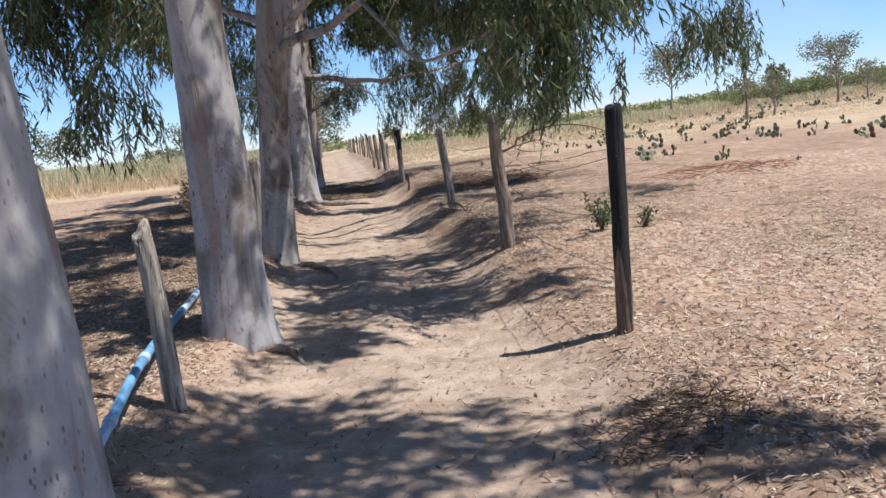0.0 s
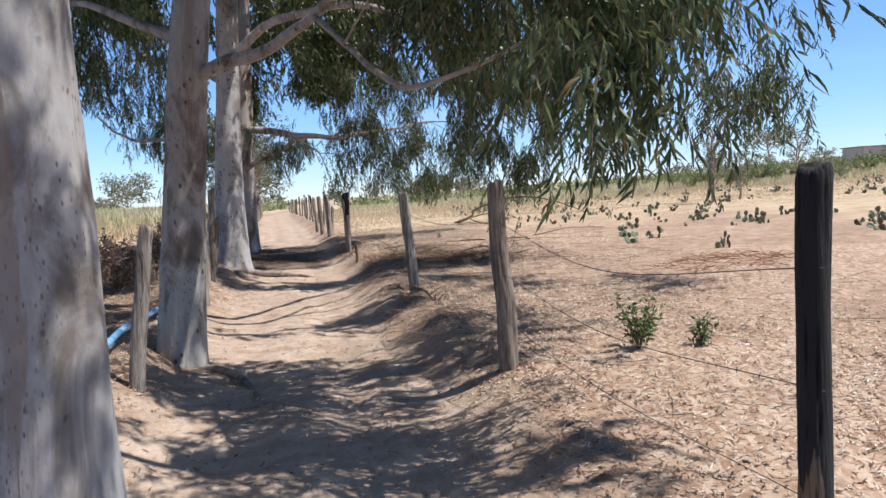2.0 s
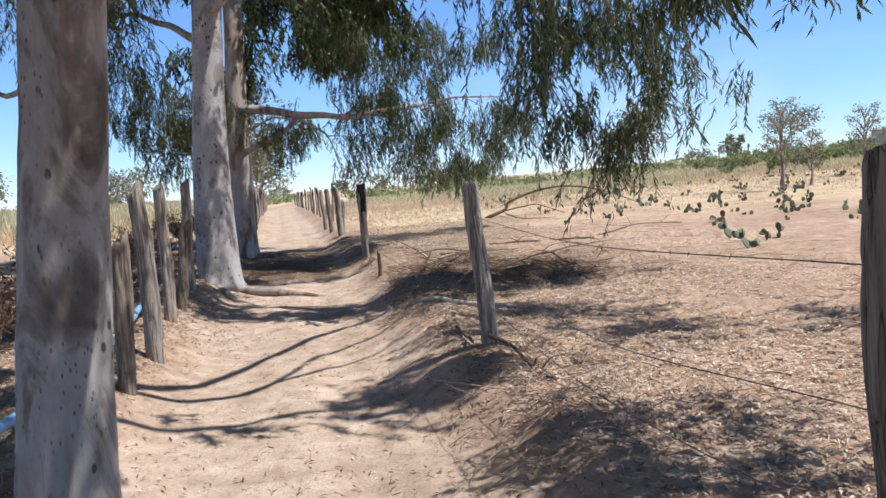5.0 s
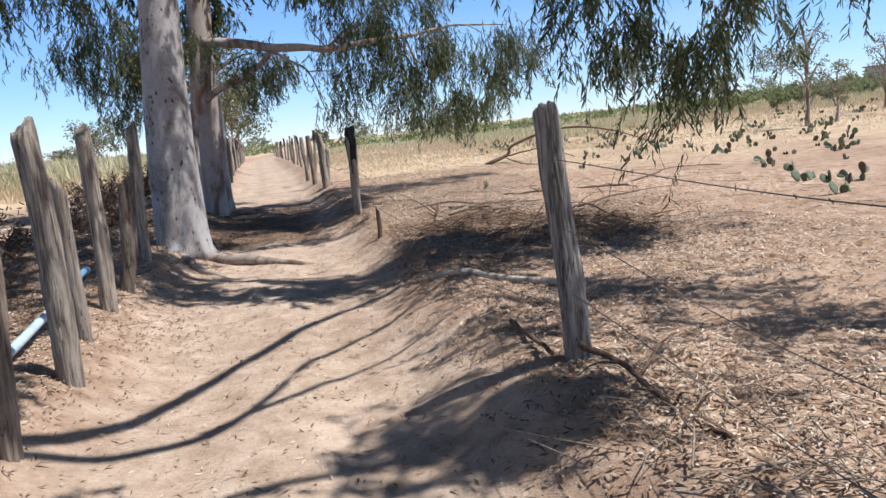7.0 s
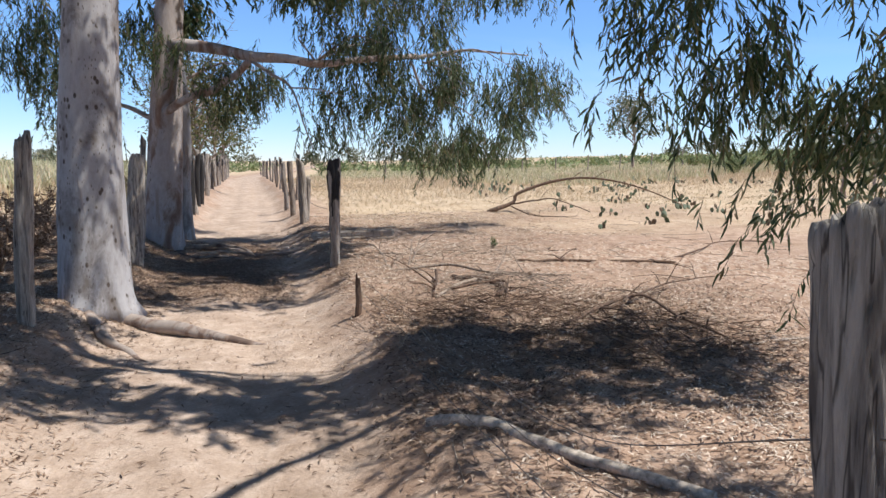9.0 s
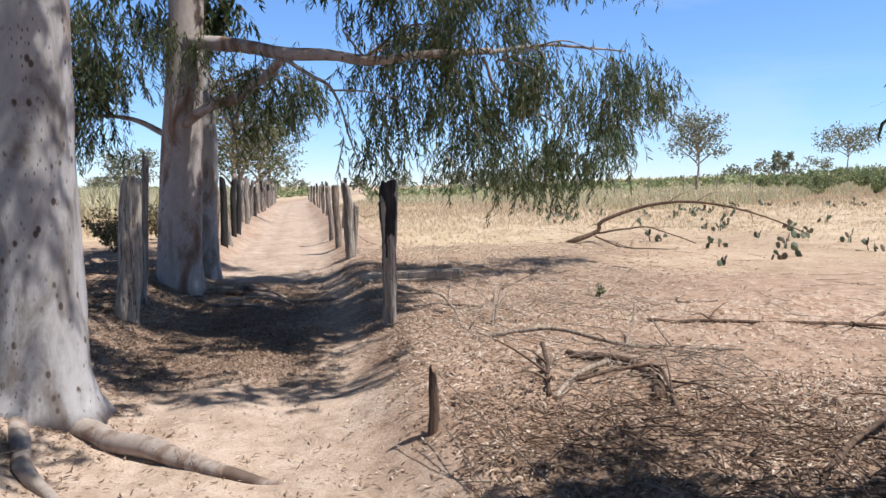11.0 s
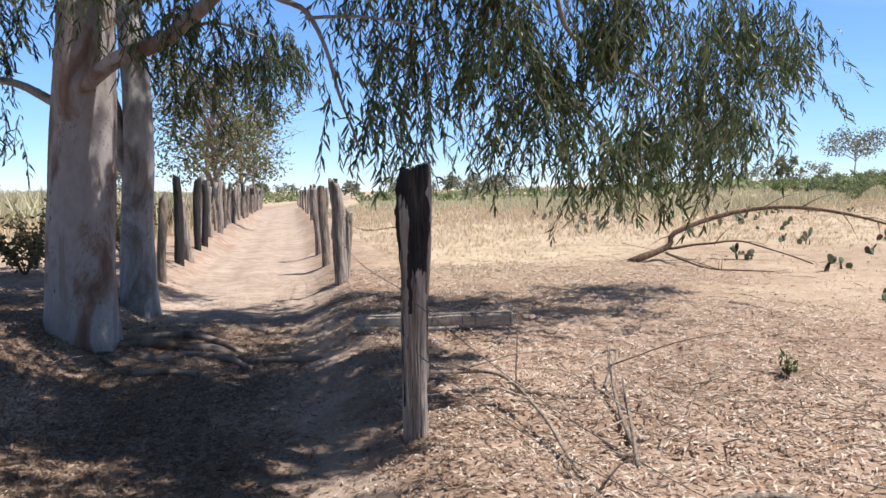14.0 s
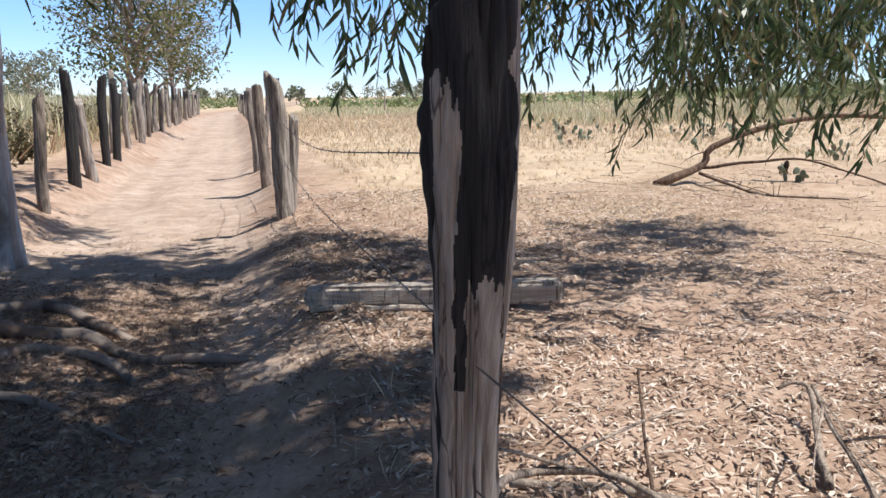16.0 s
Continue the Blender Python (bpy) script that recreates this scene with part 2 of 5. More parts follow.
def wood_material(name, light, dark, char=None, char_z=None):
    """Weathered wood with long cracks; char: colour of a burnt upper part, which begins near char_z above the foot."""
    m, n, l, b = material(name)
    v = coords(n, l, (1, 1, 0.09))
    grain = noise_node(n, l, v, 34, 6, 0.65, 0.25)
    col = ramp(n, [(0.34, dark), (0.48, tuple((a + c) / 2 for a, c in zip(light, dark))), (0.62, light)])
    l.new(grain, col.inputs[0])
    c = mixed(n, l, 0.6, col.outputs[0], mixed(n, l, noise_node(n, l, coords(n, l), 5, 5), (0.55, 0.5, 0.46), (1.15, 1.1, 1.05)), 'MULTIPLY')
    crack = ramp(n, [(0.485, (1, 1, 1)), (0.497, (0.16, 0.14, 0.13)), (0.503, (0.16, 0.14, 0.13)), (0.515, (1, 1, 1))])
    l.new(noise_node(n, l, coords(n, l, (1, 1, 0.05)), 21, 2, 0.5), crack.inputs[0])
    c = mixed(n, l, 0.85, c, crack.outputs[0], 'MULTIPLY')
    info = n.new("ShaderNodeObjectInfo")
    tint = ramp(n, [(0, (0.72, 0.70, 0.68)), (1, (1.12, 1.1, 1.06))])
    l.new(info.outputs["Random"], tint.inputs[0])
    c = mixed(n, l, 1.0, c, tint.outputs[0], 'MULTIPLY')
    if char:
        sep = n.new("ShaderNodeSeparateXYZ")
        l.new(coords(n, l), sep.inputs[0])
        wav = n.new("ShaderNodeMath")
        wav.operation = 'MULTIPLY_ADD'
        l.new(noise_node(n, l, coords(n, l, (1, 1, 0.13)), 13, 4, 0.5), wav.inputs[0])
        wav.inputs[1].default_value = 1.9
        l.new(sep.outputs[2], wav.inputs[2])
        cr = ramp(n, [(0, (0, 0, 0)), (0.02, (1, 1, 1))])
        sub = n.new("ShaderNodeMath")
        sub.operation = 'SUBTRACT'
        l.new(wav.outputs[0], sub.inputs[0])
        sub.inputs[1].default_value = char_z + 0.95
        l.new(sub.outputs[0], cr.inputs[0])
        c = mixed(n, l, cr.outputs[0], c, char)
    l.new(c, b.inputs["Base Color"])
    b.inputs["Roughness"].default_value = 0.9
    bump(n, l, grain, 0.9, 0.02, b)
    return m


def leaf_material(name, stops, through_amount=0.35, rough=0.5):
    m, n, l, b = material(name)
    g = n.new("ShaderNodeNewGeometry")
    r = ramp(n, stops)
    l.new(g.outputs["Random Per Island"], r.inputs[0])
    c = mixed(n, l, 0.5, r.outputs[0], mixed(n, l, noise_node(n, l, coords(n, l), 1.3, 3), (0.6, 0.65, 0.55), (1.35, 1.25, 1.1)), 'MULTIPLY')
    l.new(c, b.inputs["Base Color"])
    b.inputs["Roughness"].default_value = rough
    t = n.new("ShaderNodeBsdfTranslucent")
    l.new(c, t.inputs["Color"])
    mx = n.new("ShaderNodeMixShader")
    mx.inputs[0].default_value = through_amount
    l.new(b.outputs[0], mx.inputs[1])
    l.new(t.outputs[0], mx.inputs[2])
    l.new(mx.outputs[0], n["Material Output"].inputs["Surface"])
    return m


def soil_material():
    m, n, l, b = material("dry_soil")
    v = coords(n, l)
    att = n.new("ShaderNodeAttribute")
    att.attribute_name = "track"
    att2 = n.new("ShaderNodeAttribute")
    att2.attribute_name = "field"
    att3 = n.new("ShaderNodeAttribute")
    att3.attribute_name = "mulch"
    big = noise_node(n, l, v, 0.55, 6, 0.6, 0.5)
    mid = noise_node(n, l, v, 4.5, 8, 0.65, 0.3)
    fine = noise_node(n, l, v, 42, 6, 0.7)
    dust = ramp(n, [(0.30, (0.37, 0.268, 0.195)), (0.52, (0.51, 0.385, 0.295)), (0.72, (0.63, 0.50, 0.40))])
    l.new(mid, dust.inputs[0])
    earth = ramp(n, [(0.28, (0.26, 0.165, 0.11)), (0.50, (0.43, 0.295, 0.21)), (0.70, (0.55, 0.405, 0.305))])
    l.new(mid, earth.inputs[0])
    c = mixed(n, l, att.outputs["Fac"], earth.outputs[0], dust.outputs[0])
    bits = n.new("ShaderNodeTexVoronoi")
    bits.inputs["Scale"].default_value = 26
    l.new(coords(n, l, (1, 0.55, 1)), bits.inputs["Vector"])
    br = ramp(n, [(0.0, (0.30, 0.18, 0.12)), (0.35, (0.44, 0.29, 0.20)), (0.7, (0.60, 0.46, 0.35)), (1.0, (0.22, 0.13, 0.09))])
    l.new(bits.outputs["Color"], br.inputs[0])
    c = mixed(n, l, mixed(n, l, 1.0, att3.outputs["Fac"], (0.92, 0.92, 0.92), 'MULTIPLY'), c, br.outputs[0])
    straw = ramp(n, [(0.3, (0.42, 0.30, 0.185)), (0.5, (0.58, 0.44, 0.295)), (0.7, (0.68, 0.545, 0.39))])
    l.new(noise_node(n, l, v, 2.0, 8, 0.7, 0.4), straw.inputs[0])
    c = mixed(n, l, att2.outputs["Fac"], c, straw.outputs[0])
    br2 = ramp(n, [(0.3, (0.84, 0.82, 0.80)), (0.7, (1.1, 1.1, 1.1))])
    l.new(big, br2.inputs[0])
    c = mixed(n, l, 1.0, c, br2.outputs[0], 'MULTIPLY')
    fr = ramp(n, [(0.3, (0.72, 0.70, 0.68)), (0.6, (1.05, 1.05, 1.05))])
    l.new(fine, fr.inputs[0])
    c = mixed(n, l, 0.7, c, fr.outputs[0], 'MULTIPLY')
    l.new(c, b.inputs["Base Color"])
    b.inputs["Roughness"].default_value = 0.95
    b.inputs["Specular IOR Level"].default_value = 0.15
    nb = bump(n, l, mid, 0.5, 0.06, b)
    bump(n, l, fine, 0.6, 0.015, b, nb)
    return m


def plain_material(name, col, rough=0.7, metal=0.0, var=0.3, scale=9):
    m, n, l, b = material(name)
    k = ramp(n, [(0.3, tuple(c * (1 - var) for c in col)), (0.7, tuple(min(1, c * (1 + var)) for c in col))])
    l.new(noise_node(n, l, coords(n, l), scale, 6, 0.65), k.inputs[0])
    l.new(k.outputs[0], b.inputs["Base Color"])
    b.inputs["Roughness"].default_value, b.inputs["Metallic"].default_value = rough, metal
    bump(n, l, noise_node(n, l, coords(n, l), scale * 4, 4), 0.3, 0.01, b)
    return m


M_SOIL = soil_material()
M_BARK = bark_material("gum_bark", (0.41, 0.38, 0.36), (0.30, 0.27, 0.25), (0.19, 0.155, 0.13), 0.63)
M_BARK_D = bark_material("gum_bark_speckled", (0.42, 0.39, 0.375), (0.31, 0.28, 0.265), (0.20, 0.165, 0.14), 0.46)
M_BARK_B = bark_material("gum_bark_mottled", (0.40, 0.36, 0.325), (0.26, 0.22, 0.19), (0.14, 0.11, 0.085), 0.5)
M_BARK_C = bark_material("gum_bark_russet", (0.40, 0.34, 0.31), (0.29, 0.205, 0.16), (0.20, 0.115, 0.08), 0.6)
M_LIMB = bark_material("limb_bark", (0.38, 0.31, 0.26), (0.27, 0.19, 0.145), (0.15, 0.10, 0.075), 0.6)
M_ROOT = bark_material("root_bark", (0.30, 0.235, 0.185), (0.19, 0.135, 0.10), (0.09, 0.06, 0.045), 0.55)
M_TWIG = plain_material("twig_bark", (0.13, 0.085, 0.055), 0.9)
M_GUM = leaf_material("gum_leaf", [(0, (0.036, 0.060, 0.024)), (0.35, (0.070, 0.105, 0.042)), (0.7, (0.125, 0.160, 0.070)), (0.93, (0.20, 0.215, 0.10)), (1, (0.26, 0.17, 0.085))], 0.44, 0.42)
M_BUSH = leaf_material("bush_leaf", [(0, (0.06, 0.10, 0.03)), (0.6, (0.12, 0.17, 0.055)), (1, (0.22, 0.24, 0.10))], 0.3)
# paler and greyer than near leaves: distance haze put into the colour
M_FAR = leaf_material("far_leaf_hazed", [(0, (0.13, 0.15, 0.10)), (0.6, (0.21, 0.22, 0.15)), (1, (0.32, 0.29, 0.20))], 0.3, 0.7)
M_OLIVE = leaf_material("olive_leaf", [(0, (0.07, 0.085, 0.025)), (0.6, (0.15, 0.16, 0.055)), (1, (0.26, 0.22, 0.10))], 0.35, 0.6)
M_LITTER = leaf_material("fallen_leaf", [(0, (0.17, 0.10, 0.07)), (0.2, (0.34, 0.225, 0.16)), (0.55, (0.55, 0.42, 0.33)), (1, (0.77, 0.66, 0.57))], 0.1, 0.8)
M_RED = leaf_material("dead_sprig", [(0, (0.20, 0.07, 0.04)), (1, (0.42, 0.20, 0.12))], 0.1, 0.9)
M_STRAW = leaf_material("dry_grass", [(0, (0.48, 0.36, 0.24)), (0.6, (0.68, 0.54, 0.38)), (1, (0.80, 0.68, 0.52))], 0.25, 0.8)
M_WEED = leaf_material("pasture_weed", [(0, (0.37, 0.37, 0.20)), (0.5, (0.55, 0.51, 0.33)), (1, (0.72, 0.64, 0.48))], 0.25, 0.8)
M_SCRUB = leaf_material("scrub_leaf", [(0, (0.13, 0.18, 0.07)), (0.6, (0.24, 0.29, 0.13)), (1, (0.40, 0.38, 0.22))], 0.25, 0.7)
M_UNDER = leaf_material("undergrowth_leaf", [(0, (0.07, 0.06, 0.03)), (0.5, (0.14, 0.13, 0.06)), (1, (0.30, 0.22, 0.13))], 0.2, 0.8)
M_MULCH = leaf_material("dark_brown_leaf", [(0, (0.10, 0.062, 0.042)), (0.5, (0.23, 0.145, 0.098)), (0.85, (0.38, 0.265, 0.19)), (1, (0.55, 0.42, 0.33))], 0.08, 0.85)
M_POST = wood_material("weathered_wood", (0.50, 0.45, 0.395), (0.15, 0.12, 0.10))
M_POST_G = wood_material("grey_wood", (0.47, 0.45, 0.42), (0.12, 0.105, 0.095))
M_POST_B = wood_material("brown_wood", (0.33, 0.275, 0.225), (0.075, 0.058, 0.047))
M_CHAR = wood_material("charred_wood", (0.045, 0.04, 0.038), (0.013, 0.012, 0.012))
M_POST_PALE = wood_material("pale_split_wood", (0.58, 0.52, 0.46), (0.24, 0.195, 0.165))
M_POST_FOOT = wood_material("charred_post_wood", (0.22, 0.15, 0.105), (0.07, 0.05, 0.04), (0.016, 0.014, 0.014), 0.34)
M_POST_HC = wood_material("scorched_wood", (0.40, 0.34, 0.28), (0.12, 0.09, 0.07), (0.02, 0.017, 0.016), 0.95)
M_LOG = wood_material("bleached_wood", (0.60, 0.52, 0.44), (0.24, 0.185, 0.145))
M_WIRE = plain_material("rusty_wire", (0.19, 0.155, 0.13), 0.65, 0.5)
M_PIPE = plain_material("blue_pipe_plastic", (0.17, 0.36, 0.57), 0.5, 0.0, 0.4, 7)
M_PIPE_W = plain_material("faded_pipe_plastic", (0.50, 0.62, 0.74), 0.5, 0.0, 0.2)
M_CACTUS = plain_material("cactus_pad_skin", (0.095, 0.118, 0.062), 0.7, 0.0, 0.35, 14)
M_CACTUS_B = plain_material("dusty_cactus_skin", (0.16, 0.185, 0.115), 0.7, 0.0, 0.3, 14)
M_CACTUS_D = plain_material("withered_cactus_skin", (0.13, 0.085, 0.05), 0.8, 0.0, 0.4, 14)
M_STICK = wood_material("dead_stick_wood", (0.58, 0.49, 0.40), (0.23, 0.165, 0.12))
M_STICK_B = wood_material("dark_dead_wood", (0.24, 0.155, 0.105), (0.07, 0.045, 0.032))
M_CLOD = plain_material("clod_earth", (0.34, 0.23, 0.165), 0.95)
M_BLOCK = plain_material("grey_render", (0.42, 0.40, 0.38), 0.9)
M_TILE = plain_material("roof_tile", (0.32, 0.2, 0.15), 0.9)

# ---- ground ----
def graded(lo, a, b, hi, step, grow=1.16):
    """Coordinates with even steps from a to b, growing outwards to lo and hi."""
    mid = list(np.arange(a, b + 1e-6, step))
    right, left, s = [], [], step
    v = b
    while v < hi:
        s *= grow
        v += s
        right.append(v)
    v, s = a, step
    while v > lo:
        s *= grow
        v -= s
        left.append(v)
    return np.array(left[::-1] + mid + right)


def build_ground():
    # The sheet follows the bend of the track: columns are offsets from its middle.
    us, ys = graded(-1600, -4.2, 5.6, 1600, 0.07, 1.14), graded(-600, -1.0, 31.0, 2200, 0.085, 1.1)
    U, Y = np.meshgrid(us, ys)
    X = U + np.where(Y < 80, lane(Y), lane(80))
    Z = ground_top(X, Y)
    V = np.stack([X, Y, Z], -1).reshape(-1, 3)
    h, w = X.shape
    i, j = np.meshgrid(np.arange(h - 1), np.arange(w - 1), indexing="ij")
    a = (i * w + j).ravel()
    F = np.stack([a, a + 1, a + w + 1, a + w], -1)
    ob = mesh_object("ground", V, F, M_SOIL)
    n1 = vnoise(X, Y, 0.9, 21) * 0.25 + vnoise(X, Y, 0.3, 22) * 0.15
    track = smooth(1.35, 0.85, np.abs(U) + n1)
    line = 26.5 - 0.25 * np.clip(X - 3, 0, 30) + 3 * vnoise(X, Y, 6, 23) + 1.5 * vnoise(X, Y, 1.5, 24)
    field = np.where(U > 0, smooth(-2, 5, Y - line) * smooth(1.5, 3.0, U), smooth(-2, 4, Y - 30 - 0.25 * (X + 10) + 3 * vnoise(X, Y, 5, 25)) * smooth(1.6, 4.0, -U))
    field = np.maximum(field, smooth(11, 15, np.abs(U) + n1 * 4) * np.where(U > 0, 1.0, smooth(14, 20, -U)))
    mulch = smooth(1.1, 1.8, np.abs(U) + n1) * (1 - field) * smooth(-0.55, 0.3, vnoise(X, Y, 2.3, 26) + smooth(16, 4, Y) - 0.4)
    # litter tone over the root zone too, which darkens the shaded track
    mulch = np.maximum(mulch, 0.9 * smooth(1.0, 0.3, U + n1) * smooth(19.0, 20.8, Y) * smooth(26.5, 24.5, Y))
    for name, val in (("track", track), ("field", field), ("mulch", mulch)):
        at = ob.data.attributes.new(name, 'FLOAT', 'POINT')
        at.data.foreach_set("value", val.astype(np.float32).ravel())
    return tagged(ob, "dusty pinkish-brown earth with a sunken track and dry field", "ground", kind="structure")


build_ground()

# ---- trees ----
def leaf_sheet(roots, ways, lengths, widths, curl, local=None):
    """Narrow pointed leaves, each six corners folded along its middle: vertices and quads."""
    n = len(roots)
    d = ways / (np.linalg.norm(ways, axis=1)[:, None] + 1e-9)
    side = np.cross(d, local.normal(size=(n, 3)))
    side /= np.linalg.norm(side, axis=1)[:, None] + 1e-9
    nor = np.cross(d, side)
    L, W, C = lengths[:, None], widths[:, None], curl[:, None]
    p0 = roots
    p1 = roots + d * L * 0.36 + nor * C * L * 0.25 + side * W * 0.5
    p2 = roots + d * L * 0.36 + nor * C * L * 0.25 - side * W * 0.5
    p3 = roots + d * L * 0.72 + nor * C * L * 0.16 + side * W * 0.34
    p4 = roots + d * L * 0.72 + nor * C * L * 0.16 - side * W * 0.34
    p5 = roots + d * L - nor * C * L * 0.1
    V = np.stack([p0, p1, p2, p3, p4, p5], 1).reshape(-1, 3)
    o = (np.arange(n) * 6)[:, None]
    T = np.concatenate([o + np.array([[0, 1, 2]]), o + np.array([[1, 3, 2]]), o + np.array([[2, 3, 4]]), o + np.array([[3, 5, 4]])], 1).reshape(-1, 3)
    return V, T


def hanging_foliage(lobes, seed, leaf_len=0.125, leaf_wid=0.018, per=17):
    """Drooping strands of narrow leaves, gathered in sprays within ellipsoids (x, y, z, rx, ry, rz, sprays). Leaves and twigs."""
    local = np.random.default_rng(seed)
    roots, ways, twig = [], [], []
    for x, y, z, rx, ry, rz, count in lobes:
        k = max(3, count // 11)
        q = local.normal(size=(k, 3))
        q /= np.linalg.norm(q, axis=1)[:, None]
        q *= local.uniform(0.2, 1, (k, 1)) ** 0.5
        hubs = np.array([x, y, z]) + q * np.array([rx, ry, rz])
        size = local.uniform(0.16, 0.36, k)
        pick = local.integers(0, k, int(count * 0.75))
        for h in pick:
            c = hubs[h] + local.normal(size=3) * size[h] * np.array([1, 1, 0.75])
            strands = local.integers(4, 11)
            spread = local.uniform(0.05, 0.18)
            out = local.normal(size=3) * np.array([0.6, 0.6, 0.15])
            reach = local.uniform(0.7, 1.25)
            for s in range(strands):
                start = c + local.normal(size=3) * np.array([spread, spread, 0.10])
                length = local.uniform(0.18, 0.6) * reach
                m = max(4, int(per * length / 0.5))
                t = np.linspace(0.05, 1, m)[:, None]
                drift = (out * 0.6 + local.normal(size=3) * 0.35) * np.array([1, 1, 0.2])
                line = start + t * length * np.array([0, 0, -0.88]) + drift * length * (t - 0.45 * t * t)
                roots.append(line)
                w = local.normal(size=(m, 3)) * np.array([0.38, 0.38, 0.22]) + np.array([0, 0, -0.88]) + drift * 0.35
                ways.append(w)
                if s < 4:
                    twig.append((line[0], line[m // 2], line[-1]))
    roots, ways = np.vstack(roots), np.vstack(ways)
    n = len(roots)
    V, T = leaf_sheet(roots, ways, leaf_len * local.uniform(0.6, 1.25, n), leaf_wid * local.uniform(0.7, 1.25, n), local.uniform(-1, 1, n) * 0.9, local)
    tw = np.array(twig)
    a = tw.reshape(-1, 3)
    off = np.array([0.0028, 0.0016, 0.0])
    m = len(tw)
    TV = np.stack([a - off, a + off], 1).reshape(-1, 3)
    o = (np.arange(m) * 6)[:, None]
    TF = np.concatenate([o + np.array([[0, 1, 3, 2]]), o + np.array([[2, 3, 5, 4]])], 1).reshape(-1, 4)
    return (V, T), (TV, TF)


def gum_tree(foot, axis, r_foot, r_top, bark, limbs, lobes, seed, label, flare=0.35):
    """A tall gum: trunk, limbs as (points, r0, r1), crown of drooping sprays, their twigs."""
    root = new("eucalyptus_tree")
    tagged(root, label, "tree", "row of gum trees beside the track")
    fz = gz(foot[0], foot[1])
    pts = [(foot[0], foot[1], fz - 0.12)] + [tuple(p) for p in axis]
    P = spline(pts, 40)
    h = np.linspace(0, 1, 40)
    R = r_foot + (r_top - r_foot) * h ** 0.8
    V, F = tube_data(P, R, 28, 0.055, seed, flare)
    under(mesh_object("trunk", V, F, bark), root)
    for i, (lp, r0, r1) in enumerate(limbs):
        v, f = limb_data(lp, r0, r1, 18, 10, 0.12, seed * 7 + i)
        under(mesh_object("limb", v, f, M_LIMB if r0 < 0.05 else bark), root)
    # most lobes from z 5 up are out of view, placed for their shade
    low, high = [b for b in lobes if b[2] < 5], [b for b in lobes if b[2] >= 5]
    sets = [hanging_foliage(low, seed + 100)] if low else []
    if high:
        sets.append(hanging_foliage([b for b in high if b[2] < 8], seed + 200, 0.17, 0.042, 15))
        top = [b for b in high if b[2] >= 8]
        if top:
            sets.append(hanging_foliage(top, seed + 300, 0.21, 0.062, 15))
    lv, lt = joined([s[0] for s in sets])
    tv, tf = joined([s[1] for s in sets])
    crown = under(mesh_object("crown", lv, lt, M_GUM), root)
    under(mesh_object("twig_mass", tv, tf, M_TWIG), crown)["kind"] = "stuff"
    crown["kind"] = "stuff"
    return root


def feeders(start, lobe, count, seed):
    """Thin limbs that rise from a limb's end into a lobe of leaves."""
    local = np.random.default_rng(seed)
    out = []
    x, y, z, rx, ry, rz = lobe[:6]
    for _ in range(count):
        e = np.array([x + local.uniform(-0.8, 0.8) * rx, y + local.uniform(-0.8, 0.8) * ry, z + local.uniform(-0.2, 0.7) * rz])
        s = np.array(start)
        mid = (s + e) / 2 + np.array([local.uniform(-0.2, 0.2), local.uniform(-0.2, 0.2), local.uniform(0.1, 0.4)])
        out.append(([tuple(s), tuple(mid), tuple(e)], local.uniform(0.014, 0.026), 0.004))
    return out


LOBE_A = (0.85, 6.7, 3.2, 0.75, 0.7, 0.5, 105)
LOBE_A2 = (0.75, 8.2, 3.35, 1.35, 1.4, 0.75, 88)
LOBE_A3 = (4.1, 11.3, 2.95, 0.45, 0.6, 0.6, 48)
LOBE_B = (1.85, 15.4, 2.8, 1.2, 1.1, 1.0, 170)
LOBE_B2 = (1.9, 14.8, 3.8, 1.0, 1.2, 0.7, 65)
LOBE_C = (1.1, 24.2, 2.7, 1.3, 1.0, 0.9, 180)
LOBE_C2 = (2.7, 25.2, 3.1, 0.85, 1.2, 0.9, 85)
LOBE_C3 = (-0.6, 23.8, 3.4, 1.1, 1.0, 0.7, 100)

gum_tree((-1.45, 2.55), [(-1.46, 2.55, 1.0), (-1.50, 2.55, 3.0), (-1.45, 2.6, 7.5)], 0.285, 0.19, M_BARK,
         [([(-1.46, 2.6, 4.6), (-0.6, 2.9, 5.4), (0.8, 3.4, 5.9)], 0.09, 0.03)],
         # lobe at x -3.8: unseen, added to block sky light from the ground
         [(-0.4, 3.0, 6.0, 1.9, 1.8, 0.9, 140), (1.0, 1.5, 6.3, 1.5, 1.4, 0.7, 200), (2.6, 2.0, 6.2, 2.0, 2.4, 0.8, 150), (-1.6, 2.4, 8.6, 2.6, 2.6, 1.2, 180), (-3.8, 3.6, 6.6, 1.7, 1.9, 0.9, 150), (1.8, 2.5, 6.6, 1.4, 0.9, 0.6, 75)], 1,
         "tall gum tree with smooth pale grey bark beside the track")

